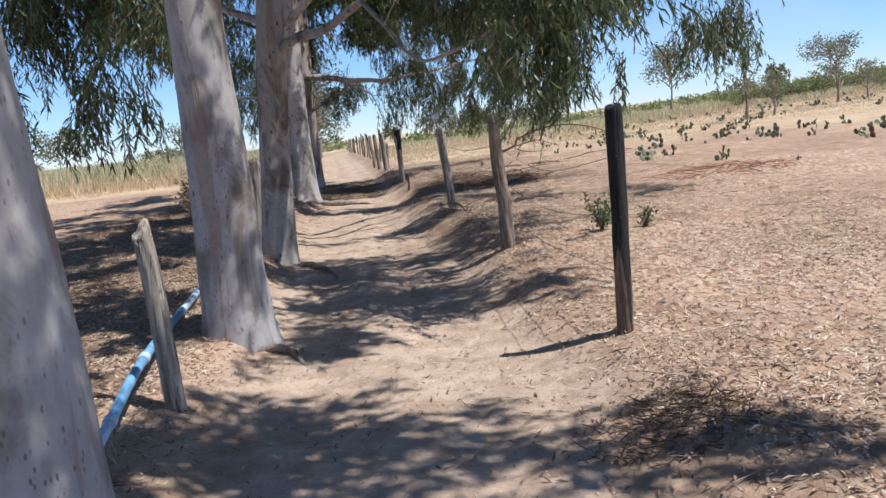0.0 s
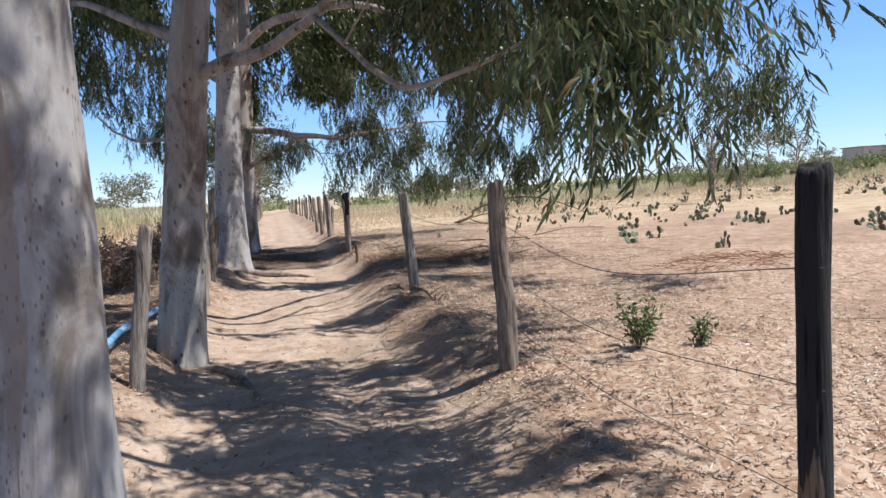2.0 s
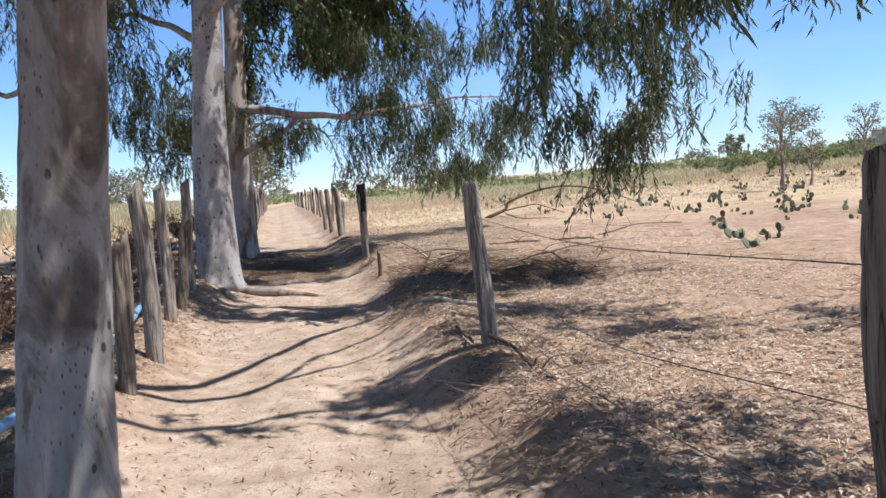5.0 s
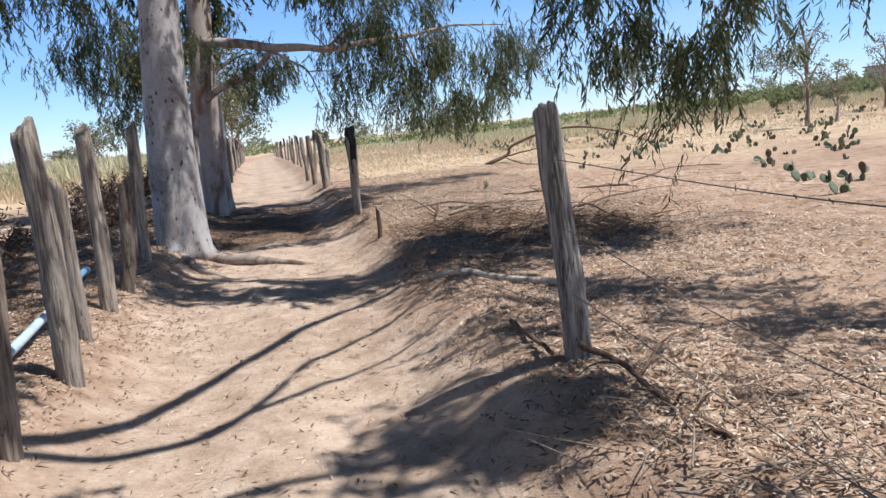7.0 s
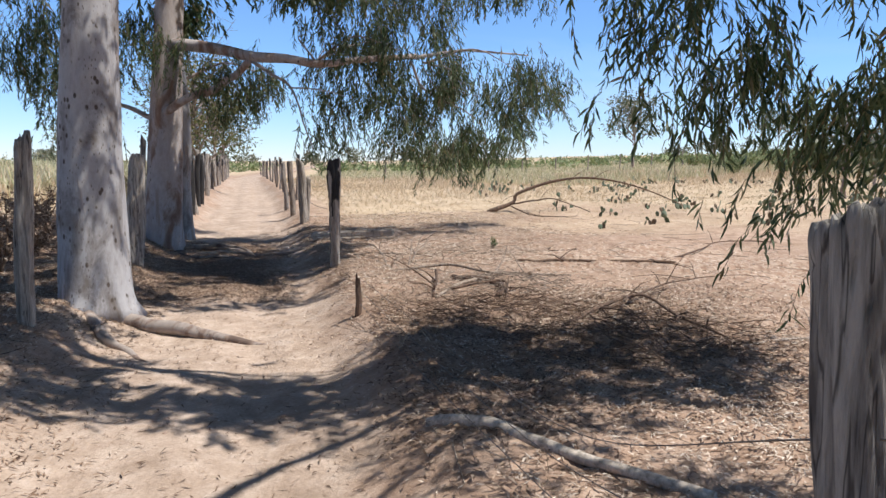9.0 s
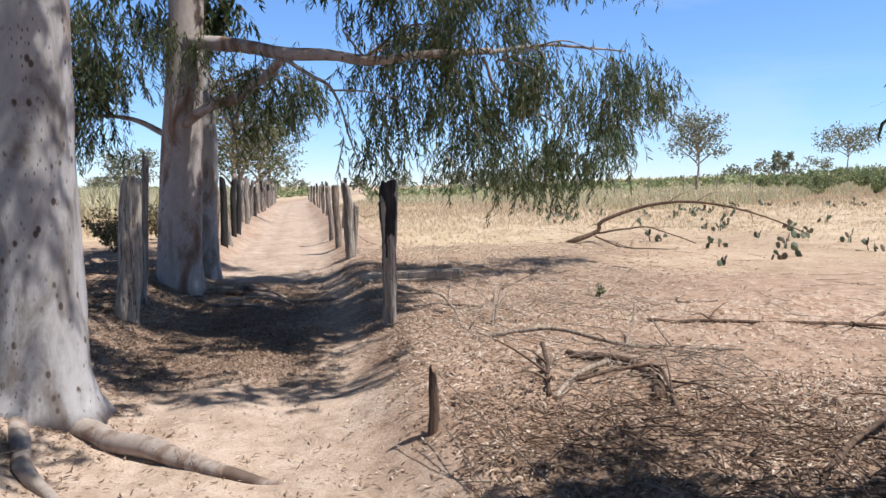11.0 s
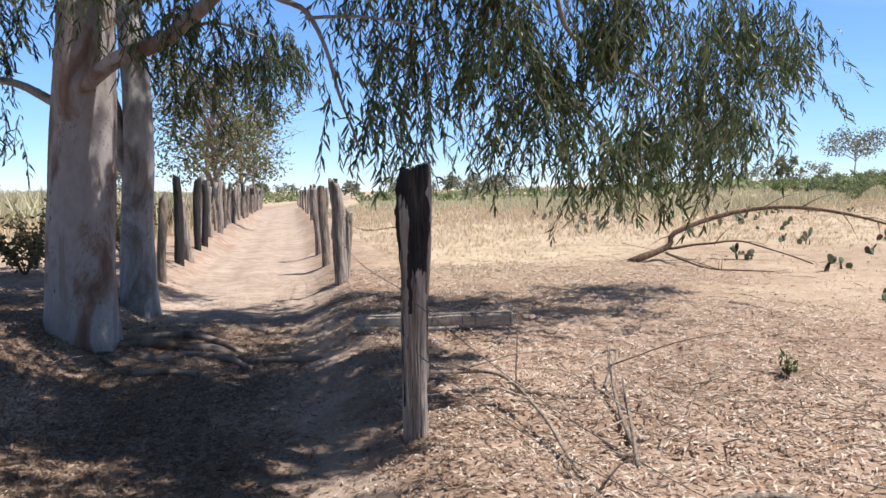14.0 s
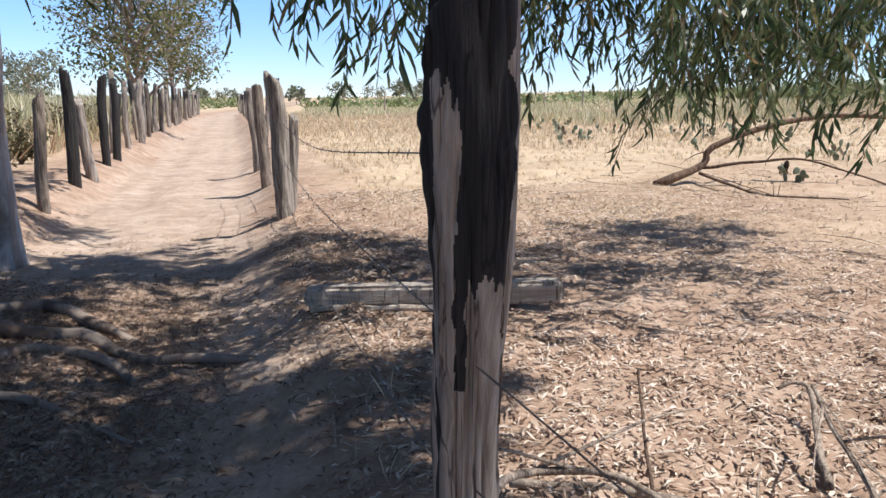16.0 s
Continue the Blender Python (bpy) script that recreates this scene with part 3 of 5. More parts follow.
gum_tree((-1.62, 5.97), [(-1.61, 5.97, 1.4), (-1.61, 5.97, 2.8), (-1.5, 6.0, 8.0)], 0.275, 0.17, M_BARK,
         [([(-1.61, 5.97, 4.0), (-0.6, 6.2, 4.7), (0.5, 6.4, 4.4), (1.1, 6.5, 3.6)], 0.08, 0.02),
          ([(-1.65, 6.0, 3.6), (-2.4, 6.9, 4.1), (-3.2, 7.9, 3.8)], 0.06, 0.015)]
         + feeders((0.8, 6.45, 4.0), LOBE_A, 7, 11) + feeders((-2.6, 7.2, 4.0), (-3.2, 8.0, 3.0, 1, 1, 1), 6, 12),
         [LOBE_A, (-3.2, 8.0, 3.0, 0.95, 1.0, 1.1, 150), (-3.4, 7.0, 6.0, 1.8, 2.2, 0.9, 130), (-0.3, 6.0, 5.7, 1.7, 1.6, 0.8, 60), (0.5, 6.9, 4.1, 1.0, 0.9, 0.6, 50), (2.2, 6.0, 6.2, 1.6, 1.8, 0.8, 80), (-1.0, 5.6, 8.8, 2.8, 2.4, 1.2, 280), (1.0, 6.35, 2.45, 0.16, 0.2, 0.35, 40)], 2,
         "tall gum tree with smooth pale grey trunk and drooping leaves")

gum_tree((-2.13, 10.08), [(-2.03, 10.08, 1.2), (-1.87, 10.08, 2.8), (-1.65, 10.1, 5.0), (-1.5, 10.1, 8.5)], 0.235, 0.14, M_BARK_B,
         [([(-1.85, 10.05, 2.72), (-1.46, 9.9, 2.86), (-1.15, 9.7, 2.9), (-0.85, 9.5, 3.05), (-0.58, 9.2, 3.12), (-0.2, 8.7, 3.3), (0.4, 8.3, 3.5)], 0.07, 0.03),
          ([(-0.60, 9.2, 3.08), (-0.3, 8.3, 2.65), (-0.14, 7.4, 2.33), (0.1, 6.8, 2.14), (0.6, 6.5, 2.3)], 0.028, 0.012),
          ([(-0.35, 8.35, 2.68), (-0.25, 8.2, 2.8), (-0.1, 8.0, 3.0)], 0.012, 0.005),
          ([(-1.9, 10.1, 3.1), (-2.58, 10.5, 3.46), (-3.12, 11.0, 3.72), (-4.0, 12.2, 4.0)], 0.055, 0.02),
          ([(-1.66, 10.1, 4.6), (-0.6, 10.8, 5.0), (0.19, 11.57, 5.0), (0.83, 12.9, 5.1), (1.42, 14.0, 5.2), (2.3, 14.5, 5.3)], 0.075, 0.03),
          ([(-0.6, 10.8, 5.0), (0.8, 11.62, 5.0), (1.31, 12.83, 5.05), (2.4, 14.0, 5.1)], 0.045, 0.02),
          ([(0.73, 11.6, 5.0), (1.61, 12.48, 5.0), (2.5, 12.9, 5.0)], 0.03, 0.012),
          ([(-1.55, 10.1, 5.8), (0.6, 10.3, 6.3), (2.6, 10.8, 6.4), (4.2, 11.4, 6.4)], 0.05, 0.015),
          ([(-2.0, 10.2, 2.2), (-2.9, 11.5, 2.35), (-3.6, 12.6, 2.75)], 0.022, 0.008)]
         + feeders((0.2, 8.4, 3.4), LOBE_A2, 6, 13) + feeders((4.2, 11.4, 6.4), LOBE_A3, 4, 23) + feeders((2.4, 12.9, 5.0), (2.6, 12.3, 3.7, 1, 0.9, 0.5), 6, 21) + feeders((0.4, 8.3, 3.5), (2.25, 9.2, 3.7, 0.85, 0.9, 0.5), 5, 22) + feeders((-3.6, 11.8, 3.9), (-4.0, 13, 3.9, 1.2, 1.2, 1), 6, 14),
         [LOBE_A2, LOBE_A3, (-4.0, 13.0, 4.0, 1.2, 1.3, 1.0, 130), (-3.0, 12.0, 6.4, 1.8, 2.4, 0.9, 140), (2.6, 12.3, 3.7, 1.0, 0.9, 0.5, 110), (2.25, 9.2, 3.7, 0.85, 0.9, 0.5, 90), (-0.6, 10.2, 5.4, 1.7, 1.7, 0.9, 80), (-1.4, 9.6, 6.8, 1.6, 1.8, 0.8, 120), (-1.5, 13.6, 6.6, 1.3, 1.8, 0.8, 130), (-1.4, 9.6, 8.6, 2.4, 2.8, 1.2, 280), (1.9, 8.0, 6.2, 1.3, 1.0, 0.7, 130), (2.7, 10.6, 6.3, 0.9, 0.9, 0.6, 36)], 3,
         "tall gum tree with mottled bark and a limb over the track")

gum_tree((-3.18, 18.75), [(-3.17, 18.75, 1.6), (-3.10, 18.75, 3.2), (-2.96, 18.8, 5.6), (-2.8, 18.8, 9.5)], 0.345, 0.18, M_BARK_D,
         [([(-3.0, 18.7, 4.4), (-1.8, 17.6, 5.0), (-0.2, 16.4, 4.9), (1.0, 15.6, 4.2), (1.7, 15.4, 3.4)], 0.10, 0.025),
          ([(-3.05, 18.8, 4.0), (-4.2, 19.4, 4.6), (-5.4, 20.0, 4.8)], 0.07, 0.02)]
         + feeders((1.0, 15.6, 4.2), LOBE_B, 8, 15) + feeders((0.2, 16.1, 4.7), LOBE_B2, 6, 16) + feeders((-4.6, 19.6, 4.7), (-5.4, 19.5, 4.6, 1.4, 1.6, 1.2), 6, 17),
         # lobe at x -5.2: unseen, added to cut sky light below
         [LOBE_B, LOBE_B2, (-5.4, 19.6, 4.7, 1.3, 1.7, 1.1, 120), (-1.4, 18.9, 6.2, 1.6, 1.4, 0.9, 80), (-1.3, 16.6, 6.6, 1.3, 1.6, 0.8, 130), (0.5, 19.1, 6.6, 1.8, 1.2, 0.9, 28), (-1.8, 15.8, 9.0, 2.4, 3.8, 1.3, 330), (0.35, 15.7, 6.2, 1.1, 0.9, 0.7, 60), (2.0, 15.1, 6.4, 1.1, 0.6, 0.6, 75), (1.2, 20.9, 6.5, 1.2, 0.7, 0.7, 95), (3.5, 15.0, 6.2, 1.3, 1.1, 0.7, 80), (-5.2, 17.4, 7.0, 1.8, 2.2, 1.0, 180)], 4,
         "large gum tree with speckled pale grey trunk", 0.5)

gum_tree((-3.92, 24.6), [(-3.87, 24.6, 1.2), (-3.80, 24.6, 2.4), (-3.72, 24.6, 3.6), (-3.62, 24.7, 6.0), (-3.5, 24.7, 9.5)], 0.33, 0.2, M_BARK_C,
         [([(-3.85, 24.45, 2.42), (-3.28, 24.1, 2.72), (-2.86, 23.9, 2.8), (-2.51, 23.7, 2.99), (-2.23, 23.5, 3.23)], 0.075, 0.055),
          ([(-3.75, 24.5, 3.6), (-2.9, 24.0, 3.45), (-2.23, 23.5, 3.27), (-1.75, 23.3, 3.24), (-1.31, 23.2, 3.18), (-0.6, 23.3, 3.25), (0.4, 23.8, 3.35)], 0.10, 0.045),
          ([(-2.23, 23.5, 3.23), (-1.84, 23.1, 2.96), (-1.57, 22.8, 2.75), (-1.41, 22.6, 2.37), (-1.25, 22.5, 1.86)], 0.03, 0.008),
          ([(-1.60, 22.8, 2.75), (-1.2, 22.6, 2.72), (-0.7, 22.5, 2.6)], 0.014, 0.005),
          ([(-4.0, 24.6, 2.36), (-4.41, 24.8, 2.56), (-4.9, 25.2, 2.68), (-5.76, 25.6, 2.77), (-6.5, 25.8, 3.2)], 0.05, 0.015),
          ([(0.3, 23.8, 3.3), (0.57, 24.0, 2.85), (1.25, 24.2, 2.55), (1.63, 24.4, 2.26)], 0.026, 0.008),
          ([(0.4, 23.8, 3.35), (1.4, 24.6, 3.6), (2.6, 25.2, 3.6)], 0.035, 0.012)]
         + feeders((0.6, 24.0, 3.3), LOBE_C, 7, 18) + feeders((-5.0, 25.2, 2.7), (-5.7, 25.2, 3.2, 0.9, 1, 0.8), 6, 19) + feeders((-1.2, 23.2, 3.2), LOBE_C3, 5, 20),
         [LOBE_C, LOBE_C2, LOBE_C3, (-5.8, 25.2, 3.3, 1.0, 1.1, 1.0, 110), (-2.7, 23.9, 2.9, 0.4, 0.45, 0.4, 26), (-3.8, 23.9, 3.7, 0.8, 0.4, 0.35, 22),
          # lobe at x -5.6: unseen, there to keep sky light off the track
          (-1.4, 24.8, 5.2, 2.0, 1.6, 0.9, 130), (-0.6, 21.3, 5.6, 1.4, 1.3, 0.8, 60), (0.8, 24.8, 4.8, 1.6, 1.2, 0.75, 120), (-1.4, 23.2, 4.5, 1.5, 1.0, 0.6, 100), (-1.0, 24.8, 6.6, 1.6, 1.8, 0.9, 130), (-1.2, 22.7, 2.1, 0.13, 0.15, 0.25, 8), (0.95, 21.2, 6.6, 0.85, 1.3, 0.8, 150), (-4.8, 24.6, 3.7, 0.8, 0.7, 0.55, 60), (-0.1, 21.0, 6.6, 1.5, 1.6, 0.9, 115), (1.4, 21.9, 6.6, 0.9, 1.1, 0.7, 70), (-2.0, 23.4, 9.0, 2.8, 3.6, 1.3, 340), (-5.6, 22.6, 6.8, 1.8, 2.2, 1.0, 220)], 5,
         "old gum tree with russet-streaked trunk and heavy limbs", 0.25)

gum_tree((-4.04, 26.6), [(-4.02, 26.6, 1.2), (-3.97, 26.6, 2.5), (-4.1, 26.8, 4.5), (-4.0, 27.2, 8.0)], 0.215, 0.12, M_BARK,
         [([(-4.02, 26.6, 1.5), (-4.2, 26.6, 2.1), (-4.35, 26.7, 3.2)], 0.12, 0.09),
          ([(-4.0, 26.7, 3.2), (-3.2, 27.0, 3.6), (-2.6, 27.4, 3.5)], 0.035, 0.01)],
         [(-2.9, 27.6, 3.4, 0.7, 0.8, 0.55, 40), (-4.6, 27.2, 5.0, 1.2, 1.2, 0.9, 46), (-2.6, 28.4, 7.4, 2.2, 3.2, 1.1, 190)], 6,
         "forked gum tree with pale grey bark", 0.3)


# ---- fence posts ----
def furrows(ang, z, seed, lo=4, hi=19):
    """Long wandering grooves round a post, 0 to 1, deepest at 1."""
    local = np.random.default_rng(seed)
    total = np.zeros(np.broadcast(ang, z).shape)
    for k in range(lo, hi):
        total = total + local.normal() / k ** 0.35 * np.cos(k * ang + local.uniform(0, 6.28) + k * 0.35 * vnoise(z * 2.2, z * 0 + k, 1.0, seed + k) + 0.5 * z)
    total = total / 1.9
    return np.clip(1 - np.abs(total) * 1.9, 0, 1) ** 1.6 * smooth(-0.5, 0.3, vnoise(z * 4.0 + 3 * np.cos(ang), 3 * np.sin(ang), 1.0, seed + 77))


def post_shell(h, lean, R, seed, sides, rows, depth, slope=0.04, round_top=0.5):
    """A split trunk with deep grooves and a slanting, worn head: vertices, quads, face angles and heights."""
    local = np.random.default_rng(seed)
    z = np.concatenate([np.linspace(-0.12, 1.0, rows) * h, [h + 0.002, h + 0.004]])
    f = np.clip(z / h, 0, 1)
    ang = np.linspace(0, 2 * np.pi, sides, endpoint=False)
    rad = np.interp(f, np.linspace(0, 1, len(R)), R)
    last = np.ones(len(z))
    last[-4:] = 1 - round_top * np.array([0.06, 0.2, 0.5, 0.9])
    A, Z = ang[None, :] + 0 * z[:, None], z[:, None] + 0 * ang[None, :]
    ph = local.uniform(0, 6.28, 3)
    body = 1 + 0.07 * np.cos(2 * A + ph[0] + 1.5 * Z) + 0.05 * np.cos(3 * A + ph[1] - 1.1 * Z) + 0.05 * vnoise(Z * 5 + 2 * np.cos(A), 2 * np.sin(A), 1.0, seed)
    rr = rad[:, None] * body * last[:, None] - depth * furrows(A, Z, seed + 5)
    bend = R[0] * 0.25
    cx = lean[0] * f + bend * vnoise(f * 3, f * 0 + seed, 1.0, seed)
    cy = lean[1] * f + bend * vnoise(f * 3, f * 0 + seed, 1.0, seed + 1)
    top = smooth(0.86, 1.0, Z / h)
    drop = slope * (0.5 - 0.5 * np.cos(A - ph[2])) + 0.02 * np.abs(vnoise(A * 2.5, A * 0 + seed, 1.0, seed + 4)) + 0.4 * slope * furrows(A, Z, seed + 5)
    V = np.stack([cx[:, None] + rr * np.cos(A), cy[:, None] + rr * np.sin(A), Z - top * drop], -1)
    n = len(z)
    i, j = np.meshgrid(np.arange(n - 1), np.arange(sides), indexing="ij")
    k = (j + 1) % sides
    F = np.stack([i * sides + j, i * sides + k, (i + 1) * sides + k, (i + 1) * sides + j], -1).reshape(-1, 4)
    mid = V[-1].mean(0) - np.array([0, 0, 0.006])
    V = np.vstack([V.reshape(-1, 3), mid])
    e = np.arange(0, sides, 2)
    F = np.vstack([F, np.stack([np.full(len(e), len(V) - 1), (n - 1) * sides + e, (n - 1) * sides + e + 1, (n - 1) * sides + (e + 2) % sides], -1)])
    fa = np.concatenate([(A[:-1] + np.pi / sides).ravel(), np.zeros(len(e))])
    fz = np.concatenate([Z[:-1].ravel(), np.full(len(e), h)])
    return V, F, fa, fz


def fence_post(x, y, tx, top_z, r, mat, label, seed, lean_y=0.0, sides=12, ragged=0.022, r_top=None, kind_name="fence_post"):
    z0 = gz(x, y)
    h = top_z - z0
    if y < 35:
        n_sides, rows = (64, 90) if sides >= 16 else (36, 44)
        V, F, _, _ = post_shell(h, (tx - x, lean_y), [r, r * 0.98, r_top or r * 0.9], seed, n_sides, rows, r * (0.2 if mat is not M_CHAR else 0.12), ragged * 1.8)
    else:
        n = 10
        s = np.linspace(-0.12, 1, n)
        P = np.stack([(tx - x) * s + r * 0.4 * vnoise(s * 3, s * 0 + seed, 1.0, seed), lean_y * s + r * 0.3 * vnoise(s * 3, s * 0 + seed, 1.0, seed + 1), h * s], -1)
        R = r + ((r_top or r * 0.86) - r) * np.linspace(0, 1, n)
        V, F = tube_data(P, R, sides, 0.16, seed, 0, True, ragged)
    ob = mesh_object(kind_name, V, F, mat)
    ob.location = (x, y, z0)
    return tagged(ob, label, "fence post", "fence posts along the track")


def burnt_post(x, y, top_z):
    """The half-burnt post: a core whose upper face is charred, with flaking strips and a broken head."""
    root = new("fence_post")
    z0 = gz(x, y)
    h = top_z - z0
    root.location = (x, y, z0)
    V, F, fa, fz = post_shell(h, (-0.012, 0.0), [0.064, 0.062, 0.062, 0.066, 0.078, 0.088, 0.086], 4, 160, 340, 0.010, 0.045, 0.35)
    a = (fa + np.pi) % (2 * np.pi) - np.pi
    edge = 0.15 * vnoise(fa * 3.0, fz * 0, 1.0, 5) + 0.09 * vnoise(fa * 11, fz * 1.5, 1.0, 6)
    burnt = fz > 0.87 + 0.55 * edge
    side = 0.22 * vnoise(fz * 6, fz * 0, 1.0, 8) + 0.10 * vnoise(fz * 19, fz * 0, 1.0, 9)
    pale_left = (a > -2.75 + side) & (a < -2.05 + 0.7 * side) & (fz < 1.27 + 0.5 * edge)
    pale_right = (a > -0.60 + side) & (a < 0.5)
    streak = (a > -2.15 + side) & (a < -1.75 + side) & (fz > 0.68) & (fz < 1.0)
    core = under(mesh_object("core", V, F, [M_POST_PALE, M_CHAR], ((burnt & ~pale_left & ~pale_right) | streak).astype(int)), root)
    core["label"] = "grey wood, charred black on its upper face"
    R = lambda f: np.interp(f, [0, 0.33, 0.5, 0.67, 0.83, 1], [0.064, 0.062, 0.062, 0.068, 0.078, 0.086])
    strips = [(-2.55, 0.10, 0.80, 0.013, M_POST), (-0.60, 0.45, 0.80, 0.010, M_POST_B), (-0.40, 0.62, 0.97, 0.014, M_POST), (-0.15, 0.40, 0.9, 0.012, M_STICK_B),
              (-2.95, 0.62, 0.94, 0.017, M_CHAR), (0.4, 0.2, 0.95, 0.018, M_POST), (-0.72, 0.52, 0.66, 0.009, M_STICK_B), (-2.85, 0.12, 0.62, 0.012, M_CHAR)]
    for i, (a0, f0, f1, r, mat) in enumerate(strips):
        f = np.linspace(f0, f1, 22)
        rad = R(f) * 0.96 + 0.002
        aa = a0 + 0.16 * vnoise(f * 14, f * 0 + i, 1.0, i)
        Q = np.stack([-0.012 * f + rad * np.cos(aa), rad * np.sin(aa), f * h], -1)
        prof = r * np.sin(np.linspace(0.12, np.pi - 0.12, 22)) ** 0.45 * (1 + 0.35 * vnoise(f * 40, f * 0 + i, 1.0, i + 3))
        V, F = tube_data(Q, prof, 7, 0.3, 60 + i)
        under(mesh_object("bark_strip", V, F, mat), root)
    for i, (a0, d, r, up) in enumerate(((0.3, 0.06, 0.02, 0.02), (-0.6, 0.065, 0.018, 0.01), (2.4, 0.065, 0.022, 0.0))):
        c = np.array([d * math.cos(a0) - 0.012, d * math.sin(a0), h - 0.08])
        V, F = tube_data([c, c + [0, 0, 0.05], c + [0.005, 0, 0.06 + up]], [r, r * 0.9, r * 0.25], 7, 0.3, 80 + i)
        under(mesh_object("splinter", V, F, M_CHAR if i > 1 else M_POST), root)
    return tagged(root, "half-burnt grey wooden fence post with flaking charred top", "fence post", "fence posts along the track")


CHARRED = "charred black round wooden fence post with barbed wire"
GREY = "weathered grey split wooden fence post, cracked along its grain"
fence_post(1.14, 4.85, 1.165, 1.60, 0.056, M_POST_FOOT, "charred black round wooden fence post with a brown foot", 1, 0.02, 16, 0.008, 0.054)
fence_post(0.705, 8.05, 0.655, 1.64, 0.074, M_POST_B, "thick brown-grey wooden fence post with long cracks", 2, 0, 16, 0.02, 0.062)
fence_post(0.255, 12.1, 0.135, 1.61, 0.064, M_POST_G, "leaning weathered grey wooden fence post, deeply grooved", 3, 0, 16, 0.03, 0.064)
burnt_post(-0.905, 21.42, 1.71)
fence_post(-1.69, 27.5, -1.76, 1.74, 0.085, M_POST, GREY, 5, 0, 14, 0.05)
fence_post(-1.66, 27.9, -1.62, 1.35, 0.05, M_POST, "thin crooked grey fence prop against a post", 6, 0, 10, 0.04)
fence_post(-2.16, 30.6, -2.25, 1.67, 0.075, M_POST_B, GREY, 7)
fence_post(-2.55, 33.2, -2.63, 1.66, 0.07, M_POST, GREY, 8)
fence_post(-0.62, 17.85, -0.62, 0.66, 0.028, M_STICK_B, "short dark broken stake in the fence line", 9, 0, 8, 0.05, 0.016)

LEFT = [(-1.62, 4.42, -1.65, 1.24, 0.062, M_POST), (-2.06, 8.45, -1.88, 1.46, 0.055, M_POST), (-2.42, 11.9, -2.38, 1.41, 0.07, M_POST_B),
        (-2.52, 12.95, -2.56, 1.78, 0.07, M_POST), (-2.74, 13.8, -2.75, 1.42, 0.055, M_POST), (-2.90, 14.85, -2.91, 1.80, 0.07, M_POST),
        (-3.00, 15.7, -2.87, 1.37, 0.075, M_POST_B), (-3.34, 17.5, -3.28, 1.91, 0.07, M_POST), (-3.6, 21.65, -3.52, 1.77, 0.115, M_POST),
        (-3.76, 22.6, -3.67, 2.04, 0.045, M_POST), (-4.44, 28.9, -4.38, 1.57, 0.07, M_POST_B), (-4.66, 30.6, -4.66, 1.87, 0.075, M_CHAR),
        (-4.86, 32.0, -4.95, 1.50, 0.085, M_POST), (-5.08, 33.5, -5.03, 1.88, 0.075, M_CHAR), (-5.14, 34.5, -5.12, 1.84, 0.07, M_CHAR)]
for i, (x, y, tx, tz, r, m) in enumerate(LEFT):
    lab = CHARRED if m is M_CHAR else ("thick " if r > 0.1 else "leaning " if abs(tx - x) > 0.08 else "") + GREY
    fence_post(x, y, tx, tz, r, m, lab, 20 + i, 0, 12, 0.05)
for i, y in enumerate(np.arange(35.4, 78, 0.95)):
    x = float(lane(y)) - 1.55 + rng.uniform(-0.12, 0.12)
    m = [M_POST, M_POST_HC, M_POST, M_POST_B][i % 4]
    fence_post(x, y, x + rng.uniform(-0.1, 0.1), gz(x, y) + rng.uniform(1.15, 1.7), rng.uniform(0.05, 0.085), m, "grey wooden fence post in a long close-set fence", 50 + i, 0, 8)
for i, y in enumerate(np.arange(36.0, 92, 3.1)):
    x = float(lane(y)) + 1.5 + rng.uniform(-0.08, 0.08)
    fence_post(x, y, x + rng.uniform(-0.08, 0.08), gz(x, y) + rng.uniform(1.25, 1.5), 0.06, M_POST if i % 2 else M_POST_HC, "grey wooden fence post far along the track", 120 + i, 0, 8)


# ---- barbed wire ----
def barbed_wire(points, seed, label="thin rusty barbed wire strung between fence posts", r=0.0023, n=60):
    P = spline(points, n)
    local = np.random.default_rng(seed)
    chunks = [tube_data(P, np.full(n, r), 5, 0, 0, 0, False)]
    d = np.concatenate([[0], np.cumsum(np.linalg.norm(np.diff(P, axis=0), axis=1))])
    for s in np.arange(0.06, d[-1], 0.13):
        c = np.array([np.interp(s, d, P[:, k]) for k in range(3)])
        w = local.normal(size=3)
        w /= np.linalg.norm(w)
        chunks.append(tube_data([c - w * 0.012, c, c + w * 0.012], [0.0006, 0.0026, 0.0006], 4, 0, 0, 0, False))
    V, F = joined(chunks)
    return tagged(mesh_object("barbed_wire", V, F, M_WIRE), label, "barbed wire", "strands of the roadside fence")


def on_post(p, frac):
    x, y, tx, tz = p
    z = gz(x, y)
    return (x + (tx - x) * frac, y - 0.06, z + (tz - z) * frac)


R0, R1, R2, R3 = (1.42, 0.4, 1.44, 1.55), (1.13, 4.85, 1.15, 1.60), (0.705, 8.05, 0.655, 1.64), (0.24, 12.1, 0.15, 1.61)
R4, R5, R6 = (-0.905, 21.42, -0.905, 1.71), (-1.69, 27.5, -1.76, 1.74), (-2.16, 30.6, -2.25, 1.67)
k = 0
for frac in (0.27, 0.52, 0.78):
    for a, b in ((R1, R2), (R2, R3), (R4, R5), (R5, R6)):
        p, q = np.array(on_post(a, frac)), np.array(on_post(b, frac))
        if a is R4:
            q = np.array(on_post(b, frac - 0.1))
        mid = (p + q) / 2 - np.array([0, 0, 0.07 + 0.05 * (k % 3)])
        barbed_wire([p, mid, q], k)
        k += 1
